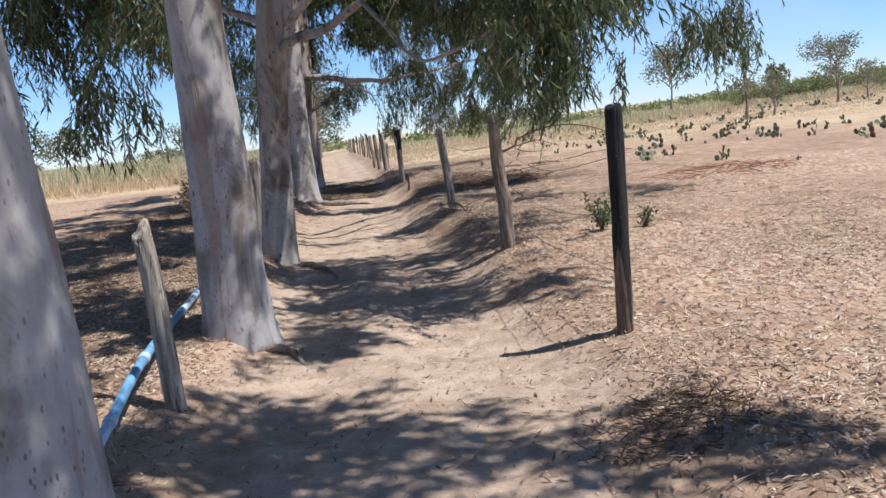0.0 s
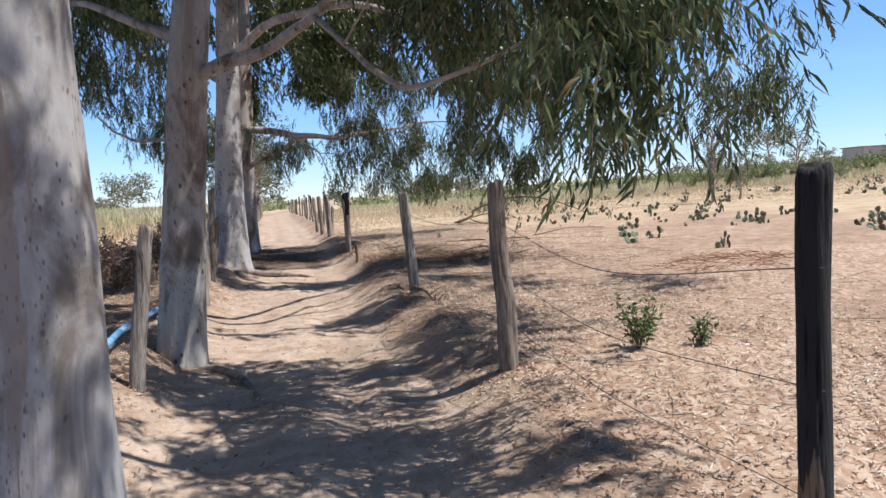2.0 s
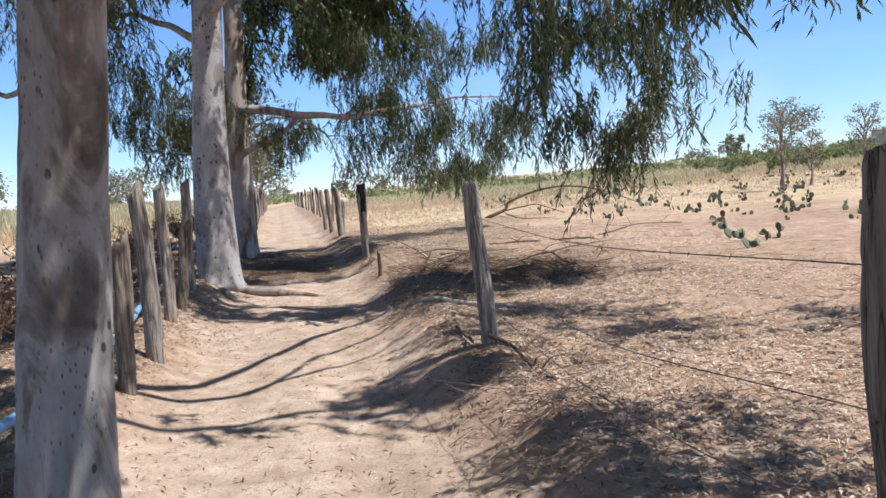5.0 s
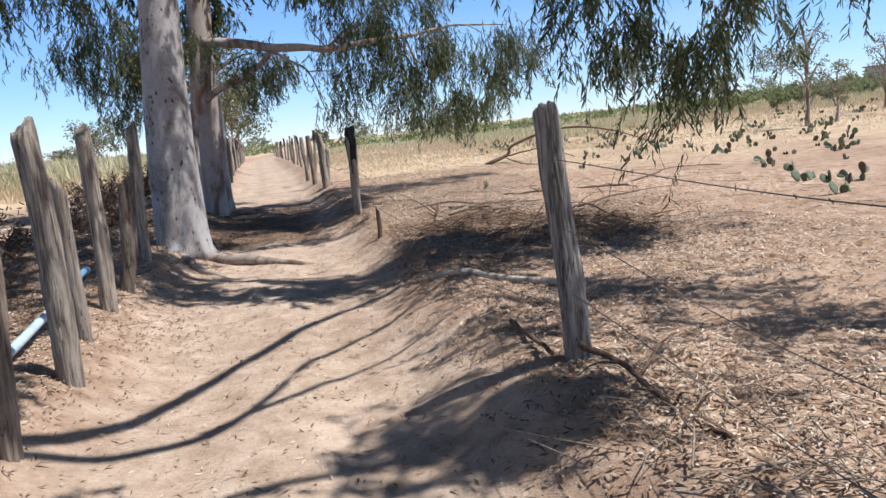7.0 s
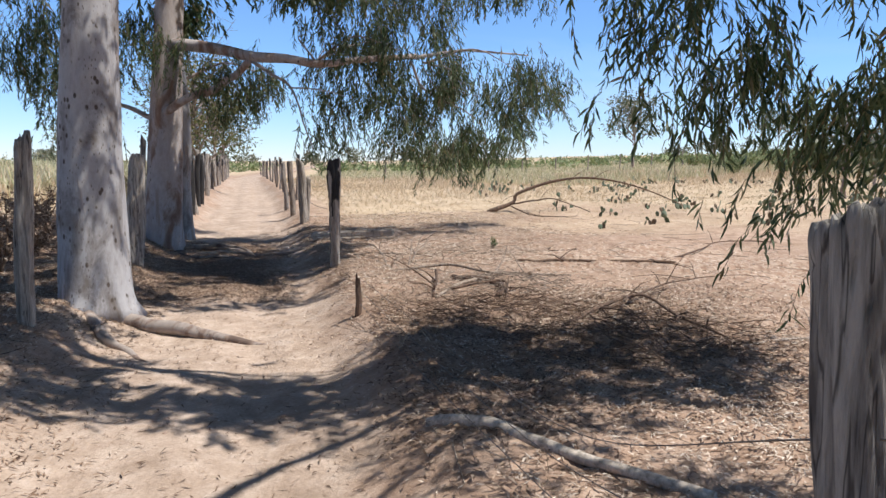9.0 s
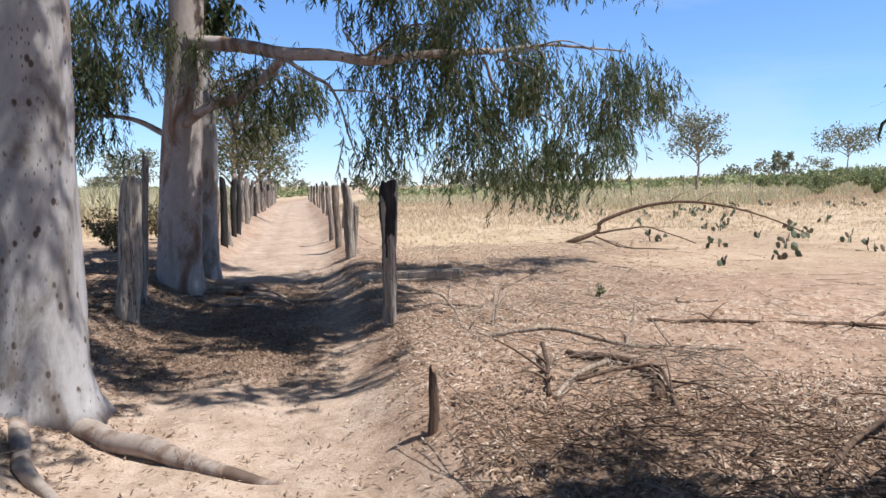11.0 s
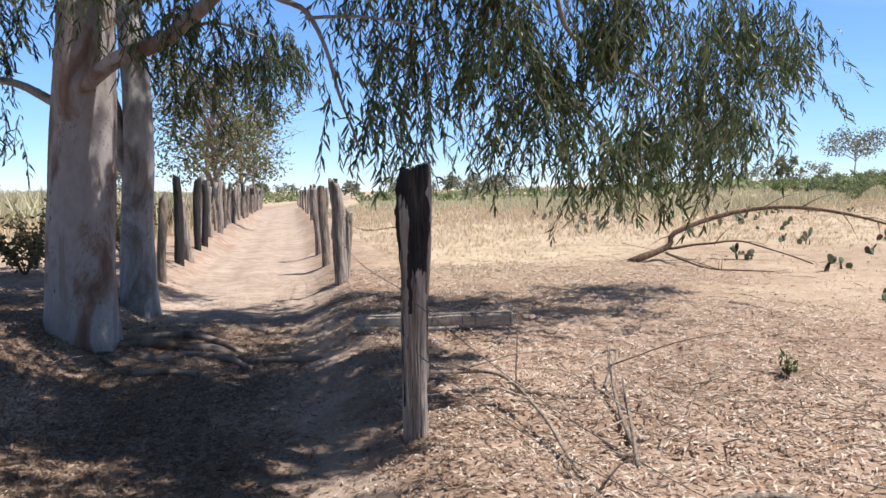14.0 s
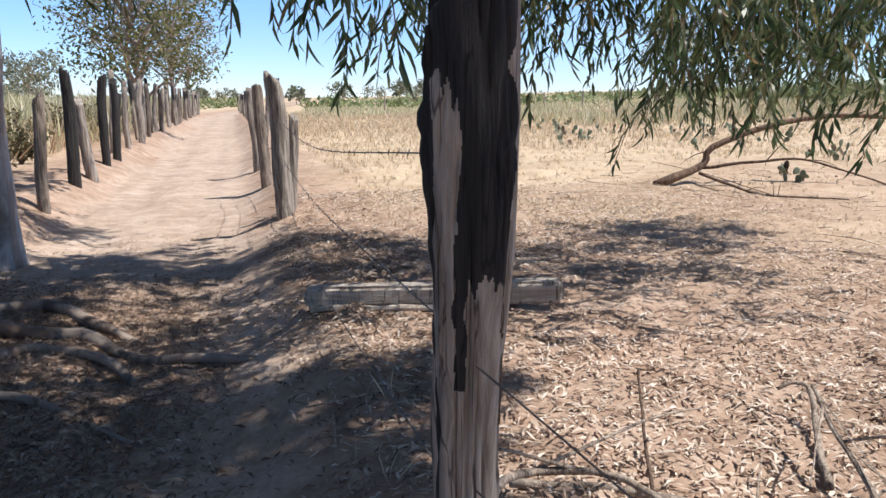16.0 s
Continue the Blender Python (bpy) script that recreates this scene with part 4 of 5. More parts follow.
for i, (f, sx, sz) in enumerate(((0.2, 0.05, 0.12), (0.45, 0.18, 0.2), (0.7, 0.3, 0.3))):
    p = np.array(on_post(R3, f))
    q = np.array((-0.60, 17.8, gz(-0.6, 17.8) + 0.10 + 0.12 * i))
    m1, m2 = p * 0.7 + q * 0.3, p * 0.35 + q * 0.65
    m1[2], m2[2] = gz(m1[0], m1[1]) + sz, gz(m2[0], m2[1]) + 0.6 * sz
    m1[0] += sx * 0.8
    m2[0] += sx
    barbed_wire([p, m1, m2, q], 40 + i, "slack rusty barbed wire sagging down to the dry ground")
for i, f in enumerate((0.32, 0.5)):
    p = np.array(on_post(R4, f))
    e = np.array((-0.05 + 0.2 * i, 20.1, 0))
    e[2] = gz(e[0], e[1]) + 0.05
    barbed_wire([p, (p + e) / 2 - np.array([0, 0, 0.06]), e, e + np.array([0.4, -0.7, 0.0])], 50 + i, "loose rusty barbed wire hanging from a burnt post")

# ---- blue pipe behind the fence ----
def water_pipe():
    root = new("water_pipe")
    tagged(root, "sun-faded blue plastic water pipe lying along the fence", "pipe")
    line = [(-1.66, 3.2), (-1.78, 3.9), (-1.93, 4.8), (-2.2, 6.3), (-2.33, 8.2), (-2.56, 9.8), (-2.78, 12.0), (-3.05, 14.0), (-3.38, 15.7), (-3.65, 17.1)]
    P = spline([(x, y, gz(x, y) + 0.06 + 0.05 * (i % 3)) for i, (x, y) in enumerate(line)], 72)
    for i in range(0, 64, 8):
        seg = P[i:i + 9]
        v, f = tube_data(seg, np.full(9, 0.030), 14, 0, 0, 0)
        pipe = under(mesh_object("pipe_length", v, f, M_PIPE if i % 24 else M_PIPE_W), root)
        d = (seg[-1] - seg[-2])
        v, f = tube_data([seg[-1] - d * 0.25, seg[-1] - d * 0.2, seg[-1] + d * 0.2, seg[-1] + d * 0.25], [0.031, 0.037, 0.037, 0.031], 14)
        under(mesh_object("pipe_coupling", v, f, M_PIPE_W), root)


water_pipe()


# ---- fallen wood ----
M_LOG_B = plain_material("sun_bleached_wood", (0.46, 0.385, 0.31), 0.95, 0.0, 0.55, 30)
def fallen(name, pts, r0, r1, mat, label, seed, lifts=None, sides=9, category="branch", twigs=0):
    """A fallen stick along plan points; lifts: heights over the ground."""
    lifts = lifts or [0.0] * len(pts)
    P = [(x, y, gz(x, y) + r0 * 0.6 + h) for (x, y), h in zip(pts, lifts)]
    o = np.array(P[0])
    V, F = limb_data([tuple(np.array(p) - o) for p in P], r0, r1, 22, sides, 0.16, seed)
    if not twigs:
        ob = mesh_object(name, V, F, mat)
        ob.location = o
        return tagged(ob, label, category, "fallen sticks and branches")
    root = new(name)
    root.location = o
    under(mesh_object("stem", V, F, mat), root)
    local = np.random.default_rng(seed)
    S = spline(P, 40) - o
    for i in range(twigs):
        s = S[int(local.uniform(0.25, 0.95) * 39)]
        w = local.normal(size=3) * np.array([1, 1, 0.55]) * local.uniform(0.15, 0.45)
        w[2] = max(w[2], 0.02 - s[2] * 0.6)
        v, f = limb_data([tuple(s), tuple(s + w * 0.55 + np.array([0, 0, 0.03])), tuple(s + w)], r1 * 0.9, 0.002, 7, 6, 0.1, i)
        under(mesh_object("side_twig", v, f, mat), root)
    return tagged(root, label, category, "fallen sticks and branches")


PALE, DARK = "bleached dry fallen branch lying on leaf litter", "dark dead branch lying on the dry ground"
fallen("fallen_branch", [(-0.17, 19.99), (0.23, 20.11), (0.54, 19.95), (0.92, 19.34), (1.31, 19.27), (1.75, 19.15)], 0.02, 0.010, M_STICK, PALE, 1, [0, .03, .05, .02, 0, 0], twigs=7)
fallen("fallen_log", [(0.41, 19.14), (0.71, 18.85), (0.81, 18.63), (0.81, 18.36), (0.72, 18.0)], 0.032, 0.038, M_STICK_B, "thick crooked dark brown fallen log", 2, [.02, .02, 0, 0, 0], 12, "log")
fallen("fallen_branch", [(-0.86, 21.5), (-0.70, 21.8), (-0.42, 21.7), (-0.27, 21.2), (-0.25, 20.55), (-0.16, 20.1)], 0.013, 0.008, M_STICK, "thin pale dry branch leaning against a burnt post", 3, [.32, .22, .18, .08, .02, 0], twigs=5)
fallen("fallen_branch", [(0.88, 19.28), (1.1, 19.8), (1.2, 20.1)], 0.010, 0.005, M_STICK, PALE, 4, [0, .12, .22])
fallen("fallen_branch", [(0.24, 19.21), (0.19, 18.76), (0.10, 18.2)], 0.017, 0.012, M_STICK_B, DARK, 5, [.1, .05, 0], twigs=4)
fallen("fallen_branch", [(0.60, 18.75), (0.32, 18.49), (0.12, 18.15)], 0.02, 0.015, M_STICK, PALE, 6, [.05, .02, 0])
fallen("fallen_branch", [(-0.61, 22.0), (-0.28, 21.65), (0.05, 21.35)], 0.008, 0.005, M_STICK, PALE, 7, [0, .02, 0])
fallen("fallen_branch", [(0.04, 20.58), (0.09, 20.9), (0.12, 21.1)], 0.012, 0.005, M_STICK, PALE, 8, [0, .15, .28], twigs=2)
fallen("fallen_branch", [(2.18, 21.75), (2.06, 21.39), (2.2, 21.26), (2.45, 21.3)], 0.011, 0.006, M_STICK_B, "small hooked dark stick on bare earth", 9)
fallen("fallen_branch", [(1.4, 20.35), (1.86, 20.17), (2.5, 20.0), (3.2, 19.7)], 0.022, 0.012, M_STICK_B, DARK, 10, twigs=5)
fallen("fallen_log", [(-0.26, 14.95), (0.01, 14.71), (0.21, 14.45), (0.40, 14.17), (0.75, 13.72)], 0.034, 0.026, M_LOG_B, "bleached split fence post fallen flat on the litter", 11, [-.01, .0, -.01, -.01, -.01], 12, "log")
fallen("fallen_branch", [(1.02, 16.82), (1.45, 17.2), (1.87, 17.4), (1.95, 16.85), (2.1, 16.2)], 0.018, 0.010, M_STICK_B, DARK, 12, [0, .05, .09, .05, 0], twigs=9)
fallen("fallen_branch", [(1.77, 17.4), (2.3, 17.9), (2.8, 18.2)], 0.014, 0.005, M_STICK_B, DARK, 13, [.07, .08, .1], twigs=5)
fallen("fallen_branch", [(2.05, 15.98), (2.43, 16.11), (2.76, 16.14), (3.05, 16.06)], 0.012, 0.008, M_LOG, PALE, 14, twigs=2)
fallen("fallen_branch", [(0.30, 18.4), (0.84, 18.5), (0.72, 17.7)], 0.014, 0.010, M_STICK_B, DARK, 15, [.03, .07, .02], twigs=5)
fallen("fallen_branch", [(-0.66, 22.1), (-0.37, 21.96), (-0.05, 21.75), (0.3, 21.65)], 0.015, 0.011, M_STICK, PALE, 16)
fallen("fallen_branch", [(-0.31, 21.8), (-0.27, 22.0), (-0.24, 22.15)], 0.006, 0.004, M_STICK_B, DARK, 17, [0, .15, .3], 6)
fallen("fallen_branch", [(0.24, 21.84), (0.37, 22.12), (0.45, 22.3), (0.36, 22.34)], 0.013, 0.006, M_STICK, PALE, 18, [0, .05, .12, .1])
fallen("fallen_branch", [(0.06, 12.93), (0.07, 12.44), (0.1, 12.08)], 0.016, 0.012, M_STICK_B, DARK, 19, [0, .04, .06])
fallen("fallen_branch", [(0.22, 12.0), (0.36, 11.76), (0.42, 11.4), (0.5, 11.0)], 0.017, 0.010, M_STICK_B, DARK, 20, [.1, .05, 0, 0], twigs=4)
fallen("fallen_branch", [(0.10, 20.85), (0.2, 21.5), (0.33, 22.1)], 0.014, 0.006, M_STICK, PALE, 21, [0, .05, .2], twigs=3)
fallen("fallen_branch", [(0.15, 20.95), (0.34, 20.87), (0.66, 20.84)], 0.02, 0.016, M_LOG, PALE, 22)
fallen("fallen_branch", [(3.13, 19.9), (4.0, 20.7), (4.58, 21.3), (5.53, 21.5)], 0.014, 0.006, M_STICK_B, DARK, 23, [0, .03, .06, .02], twigs=4)
bough = fallen("fallen_bough", [(2.42, 28.3), (3.02, 28.4), (3.14, 28.4), (3.75, 28.4), (4.55, 28.2), (5.18, 27.9), (5.9, 27.5), (6.6, 27.1)], 0.055, 0.010, M_STICK_B,
               "large bare fallen bough arching over the pasture", 24, [0, .2, .4, .62, .74, .72, .5, .15], 10, "bough", 12)
fallen("fallen_branch", [(3.02, 28.4), (3.49, 28.0), (3.8, 27.5), (4.4, 26.9)], 0.022, 0.008, M_STICK_B, DARK, 25, [.18, .3, .36, .1], twigs=4)
fallen("fallen_branch", [(3.0, 28.4), (3.3, 27.6), (4.0, 27.1)], 0.02, 0.006, M_STICK_B, DARK, 26, [.12, .02, 0], twigs=4)


def square_log():
    """The squared post that lies across the edge of the field."""
    root = new("squared_log")
    a, b = Vector((-1.37, 24.2, gz(-1.37, 24.2) + 0.115)), Vector((0.02, 23.85, gz(0.02, 23.85) + 0.11))
    root.location = a
    L = (b - a).length
    bm = bmesh.new()
    bmesh.ops.create_cube(bm, size=1)
    bmesh.ops.scale(bm, vec=(L, 0.13, 0.12), verts=bm.verts)
    bmesh.ops.translate(bm, vec=(L / 2, 0, 0), verts=bm.verts)
    bmesh.ops.subdivide_edges(bm, edges=[e for e in bm.edges if abs(e.verts[0].co.x - e.verts[1].co.x) > 0.5], cuts=14)
    bmesh.ops.bevel(bm, geom=[e for e in bm.edges], offset=0.022, segments=3, affect='EDGES')
    for v in bm.verts:
        v.co += Vector(noise.noise_vector(v.co * 4)) * 0.009
    me = bpy.data.meshes.new("beam")
    bm.to_mesh(me)
    bm.free()
    me.materials.append(M_LOG_LYING)
    beam = under(new("beam", me), root)
    q = (b - a).to_track_quat('X', 'Z')
    root.rotation_mode = 'QUATERNION'
    root.rotation_quaternion = q
    v, f = limb_data([(0.05, -0.09, -0.05), (0.6, -0.1, -0.055), (0.95, -0.085, -0.05)], 0.022, 0.014, 10, 8, 0.2, 5)
    under(mesh_object("split_slat", v, f, M_LOG_LYING), root)
    bm = bmesh.new()
    bmesh.ops.create_cube(bm, size=1)
    bmesh.ops.scale(bm, vec=(0.02, 0.075, 0.022), verts=bm.verts)
    bmesh.ops.translate(bm, vec=(L - 0.004, 0.0, 0.0), verts=bm.verts)
    me = bpy.data.meshes.new("end_slot")
    bm.to_mesh(me)
    bm.free()
    me.materials.append(M_CHAR)
    under(new("end_slot", me), root)
    tagged(root, "bleached squared wooden post lying flat at the field's edge", "log")


def wood_lying():
    m = wood_material("bleached_lying_wood", (0.72, 0.64, 0.55), (0.38, 0.31, 0.25))
    for node in m.node_tree.nodes:
        if node.type == 'MAPPING' and abs(node.inputs["Scale"].default_value[2] - 0.09) < 1e-4:
            node.inputs["Scale"].default_value = (0.09, 1, 1)
    return m


M_LOG_LYING = wood_lying()
square_log()


# ---- roots across the track ----
def surface_root(pts, r0, r1, seed, mat=None):
    P = [(x, y, gz(x, y) + (0.38 if 0 < i < len(pts) - 1 else -0.5) * r0 + 0.01 * (i % 2)) for i, (x, y) in enumerate(pts)]
    V, F = limb_data(P, r0, r1, 24, 10, 0.18, seed)
    return tagged(mesh_object("surface_root", V, F, mat or M_ROOT), "gnarled gum tree root lying bare across the dirt", "root", "bare tree roots")


surface_root([(-3.75, 25.1), (-3.24, 25.2), (-2.96, 25.05), (-2.65, 24.67), (-2.3, 24.5)], 0.06, 0.025, 1)
surface_root([(-3.7, 24.6), (-3.43, 24.72), (-2.97, 24.54), (-2.68, 24.51), (-2.38, 24.22), (-2.11, 24.09), (-1.6, 23.9)], 0.065, 0.025, 2)
surface_root([(-3.65, 24.3), (-3.13, 24.17), (-2.87, 24.3), (-2.5, 24.1), (-2.1, 23.6)], 0.05, 0.02, 3)
surface_root([(-3.6, 24.2), (-3.2, 23.7), (-2.6, 23.5), (-2.0, 23.0)], 0.04, 0.015, 4)
surface_root([(-3.0, 18.7), (-2.63, 18.4), (-2.2, 18.1), (-1.73, 17.84), (-1.3, 17.7)], 0.10, 0.03, 5, M_LIMB)
surface_root([(-3.2, 18.45), (-2.89, 17.95), (-2.58, 17.6), (-2.2, 17.1)], 0.07, 0.02, 6, M_LIMB)
surface_root([(-1.95, 9.95), (-1.6, 9.6), (-1.35, 9.2), (-1.2, 8.7)], 0.05, 0.015, 7)
surface_root([(-1.45, 5.85), (-1.15, 5.6), (-0.95, 5.2)], 0.045, 0.012, 8)


# ---- brush piles and dead shrubs ----
def brush_pile(name, x, y, rx, ry, h, count, mat, label, seed, category="brush", longest=0.32):
    local = np.random.default_rng(seed)
    chunks = []
    for i in range(count):
        a, d = local.uniform(0, 6.28), local.uniform(0, 1) ** 0.6
        px, py = x + math.cos(a) * d * rx, y + math.sin(a) * d * ry
        L, th = local.uniform(0.06, longest), local.uniform(0, 6.28)
        up = local.uniform(-0.05, 0.35) * L
        z = gz(px, py) + local.uniform(0, h) * (1 - d * d)
        p0 = np.array([px - x, py - y, z])
        w = np.array([math.cos(th) * L, math.sin(th) * L, up])
        bend = local.normal(size=3) * 0.08 * L
        p2 = p0 + w
        p2[2] = max(p2[2], gz(p2[0] + x, p2[1] + y) + 0.004)
        chunks.append(tube_data([p0, (p0 + p2) / 2 + bend, p2], np.array([1, 0.8, 0.35]) * local.uniform(0.0018, 0.005), 5, 0, 0, 0, False))
    V, F = joined(chunks)
    ob = mesh_object(name, V, F, mat)
    ob.location = (x, y, 0)
    return tagged(ob, label, category, kind="stuff")


brush_pile("brush_pile", 0.55, 17.4, 0.9, 0.55, 0.14, 420, M_STICK_B, "low tangle of dark dead twigs and litter", 31)
brush_pile("brush_pile", 1.45, 16.4, 1.0, 0.9, 0.10, 480, M_STICK_B, "low tangle of dark dead twigs and litter", 32)
brush_pile("brush_pile", 0.85, 18.7, 0.9, 0.7, 0.10, 300, M_STICK, "scatter of dry pale twigs under the trees", 33)
brush_pile("brush_pile", 1.02, 3.5, 0.42, 0.34, 0.08, 260, M_STICK_B, "small heap of dead twigs and brown leaves", 34, longest=0.13)
brush_pile("dead_shrub", 4.75, 12.8, 1.3, 0.8, 0.16, 420, M_RED, "flattened reddish dead shrub on the bare field", 35, "shrub")
brush_pile("brush_pile", 0.9, 21.3, 1.2, 0.9, 0.06, 200, M_STICK, "thin scatter of dry pale twigs", 36)
brush_pile("brush_pile", -3.6, 8.2, 1.6, 2.6, 0.08, 340, M_STICK_B, "dry twigs strewn in the shade behind the fence", 37)
brush_pile("brush_pile", -4.6, 15.5, 1.6, 3.0, 0.10, 340, M_STICK_B, "dry twigs strewn in the shade behind the fence", 38)
brush_pile("brush_pile", -4.9, 22.0, 1.3, 2.0, 0.16, 300, M_STICK_B, "dry twigs strewn in the shade behind the fence", 39)
brush_pile("brush_pile", 0.55, 10.6, 0.9, 1.0, 0.06, 200, M_STICK, "thin scatter of dry pale twigs", 40)


# ---- green bushes ----
def leafy_bush(name, x, y, h, w, count, mat, label, seed, leaf=(0.05, 0.018), category="bush", stems=9):
    local = np.random.default_rng(seed)
    root = new(name)
    root.location = (x, y, gz(x, y) - 0.02)
    roots, ways = [], []
    for i in range(stems):
        a = local.uniform(0, 6.28)
        tip = np.array([math.cos(a) * w * local.uniform(0.3, 1), math.sin(a) * w * local.uniform(0.3, 1), h * local.uniform(0.55, 1.05)])
        mid = tip * np.array([0.4, 0.4, 0.55])
        v, f = limb_data([(0, 0, 0), tuple(mid), tuple(tip)], 0.004 + 0.012 * h, 0.002, 8, 5, 0.05, i)
        under(mesh_object("stem", v, f, M_TWIG), root)
        m = count // stems
        t = local.uniform(0.3, 1.05, m)[:, None]
        line = 2 * t * (1 - t) * mid + t * t * tip
        roots.append(line + local.normal(size=(m, 3)) * 0.035 * (0.4 + h))
        ways.append(local.normal(size=(m, 3)) + np.array([0, 0, 0.3]))
    roots, ways = np.vstack(roots), np.vstack(ways)
    n = len(roots)
    V, T = leaf_sheet(roots, ways, leaf[0] * local.uniform(0.6, 1.3, n), leaf[1] * local.uniform(0.7, 1.3, n), local.uniform(-0.8, 0.8, n), local)
    under(mesh_object("foliage", V, T, mat), root)
    return tagged(root, label, category)


leafy_bush("bush", 1.73, 8.17, 0.40, 0.17, 420, M_BUSH, "small leafy green shrub on the littered ground", 1)
leafy_bush("bush", 2.18, 8.1, 0.22, 0.09, 140, M_BUSH, "tiny green seedling shrub on the littered ground", 2)
leafy_bush("bush", 1.35, 21.8, 0.16, 0.08, 60, M_BUSH, "tiny yellow-green sprout among dry leaves", 3)
for i in range(11):
    y = rng.uniform(44, 66)
    x = rng.uniform(0.45, 0.85) * (y - 15) + 2
    leafy_bush("scrub_bush", x, y, rng.uniform(0.7, 1.2), rng.uniform(0.7, 1.4), 900, M_SCRUB, "grey-green wild bush in the dry pasture", 60 + i, (0.13, 0.06), stems=12)["group"] = "wild bushes in the pasture"
local = np.random.default_rng(58)
# dark clumps that stand in for the shade on the bank behind the fence
for i in range(16):
    y = 13.4 + i * 0.85
    x = float(lane(y)) - 2.35 - local.uniform(0.0, 1.1) - (0.5 if 17.6 < y < 19.8 or 23.6 < y < 27.4 else 0.0)
    leafy_bush("dead_brush", x, y, local.uniform(0.4, 0.85), local.uniform(0.4, 0.7), 640, M_MULCH, "dark brown leafy clumps added to darken the shaded bank", 130 + i, (0.085, 0.022), stems=14)["group"] = "dead brush behind the fence"
for i in range(15):
    y = 28.6 + i * 1.15
    x = float(lane(y)) - 2.5 - local.uniform(0.0, 0.9)
    leafy_bush("undergrowth", x, y, local.uniform(0.55, 1.0), local.uniform(0.4, 0.7), 520, M_UNDER, "dry brown-olive undergrowth behind the close-set fence", 160 + i, (0.10, 0.04), stems=11)["group"] = "undergrowth behind the fence"
for i in range(26):
    y = local.uniform(50, 84)
    x = 14 + local.uniform(0.25, 0.85) * (y - 20)
    leafy_bush("scrub_bush", x, y, local.uniform(0.8, 1.5), local.uniform(1.0, 2.2), 800, M_SCRUB, "grey-green wild bush in the dry pasture", 190 + i, (0.19, 0.09), stems=12)["group"] = "wild bushes in the pasture"
for i in range(12):
    y = rng.uniform(34, 60)
    x = rng.uniform(-24, -9.5) - (y - 34) * 0.25
    leafy_bush("scrub_bush", x, y, rng.uniform(0.8, 1.5), rng.uniform(0.6, 1.2), 700, M_WEED, "yellow-green weedy bush behind the fence", 90 + i, (0.12, 0.05), stems=12)["group"] = "weedy bushes behind the fence"


# ---- prickly pears ----
def pad_mesh(seed, mat):
    local = np.random.default_rng(seed)
    a, b = local.uniform(0.06, 0.082), local.uniform(0.045, 0.058)
    th = np.linspace(0, np.pi, 9)
    ph = np.linspace(0, 2 * np.pi, 12, endpoint=False)
    T, Pn = np.meshgrid(th, ph, indexing="ij")
    wid = np.sin(T) * (1 + 0.25 * np.cos(T) * -1)
    V = np.stack([b * wid * np.cos(Pn), 0.013 * np.sin(T) * np.sin(Pn), a * (1 - np.cos(T))], -1).reshape(-1, 3)
    i, j = np.meshgrid(np.arange(8), np.arange(12), indexing="ij")
    k = (j + 1) % 12
    F = np.stack([i * 12 + j, i * 12 + k, (i + 1) * 12 + k, (i + 1) * 12 + j], -1).reshape(-1, 4)
    ob = mesh_object("pad", V, F, mat)
    me = ob.data
    bpy.data.objects.remove(ob)
    return me, a


PADS = [pad_mesh(s, m) for s, m in ((1, M_CACTUS), (2, M_CACTUS_B), (3, M_CACTUS), (4, M_CACTUS_D), (5, M_CACTUS_B))]


def prickly_pear(seed, pads, size):
    local = np.random.default_rng(seed)
    root = new("prickly_pear")
    tagged(root, "low prickly pear cactus with flat green pads" if size < 0.95 else "larger prickly pear cactus with dusty flat pads", "cactus", "prickly pears in the field")
    spots = []
    for i in range(pads):
        me, a = PADS[int(local.integers(0, 5))]
        if not spots or local.uniform() < 0.45:
            m = pose(local.uniform(-0.16, 0.16) * size, local.uniform(-0.16, 0.16) * size, -0.02, local.uniform(-28, 28), local.uniform(-35, 35), local.uniform(0, 180))
        else:
            base, top = spots[int(local.integers(0, len(spots)))]
            m = base @ pose(local.uniform(-0.03, 0.03), 0, top * 0.95, local.uniform(-25, 25), local.uniform(-45, 45), local.uniform(-60, 60))
        s = local.uniform(0.8, 1.25) * size
        pad = under(new("pad", me), root)
        pad.matrix_basis = m @ Matrix.Scale(s, 4)
        spots.append((m, 2 * a * s))
    return root


models = [prickly_pear(200 + i, n, s) for i, (n, s) in enumerate(((4, 0.75), (6, 0.82), (5, 0.88), (8, 0.85), (3, 0.75), (7, 0.98)))]
spots = [(4.01, 24.69, 5), (6.0, 26.9, 5), (5.5, 25.6, 3), (4.2, 28.4, 1), (6.1, 13.0, 5), (4.6, 16.7, 1), (5.3, 17.4, 3), (5.1, 18.2, 5), (4.7, 27.0, 2), (5.0, 25.2, 0)]
local = np.random.default_rng(77)
while len(spots) < 230:
    y = local.uniform(14, 46)
    x = local.uniform(3.4, 5.0 + 0.62 * y)
    edge = 5.2 - 0.07 * max(y - 16, 0)
    if x > edge + local.exponential(0.8) - 0.4 and vnoise(x, y, 2.6, 41) > -0.25:
        spots.append((x, y, int(local.integers(0, 6))))
for i, (x, y, k) in enumerate(spots):
    m = pose(x, y, gz(x, y), 0, 0, local.uniform(0, 360))
    if i < 6:
        k = i
        models[k].matrix_basis = m
    else:
        copy_thing(models[k], m)


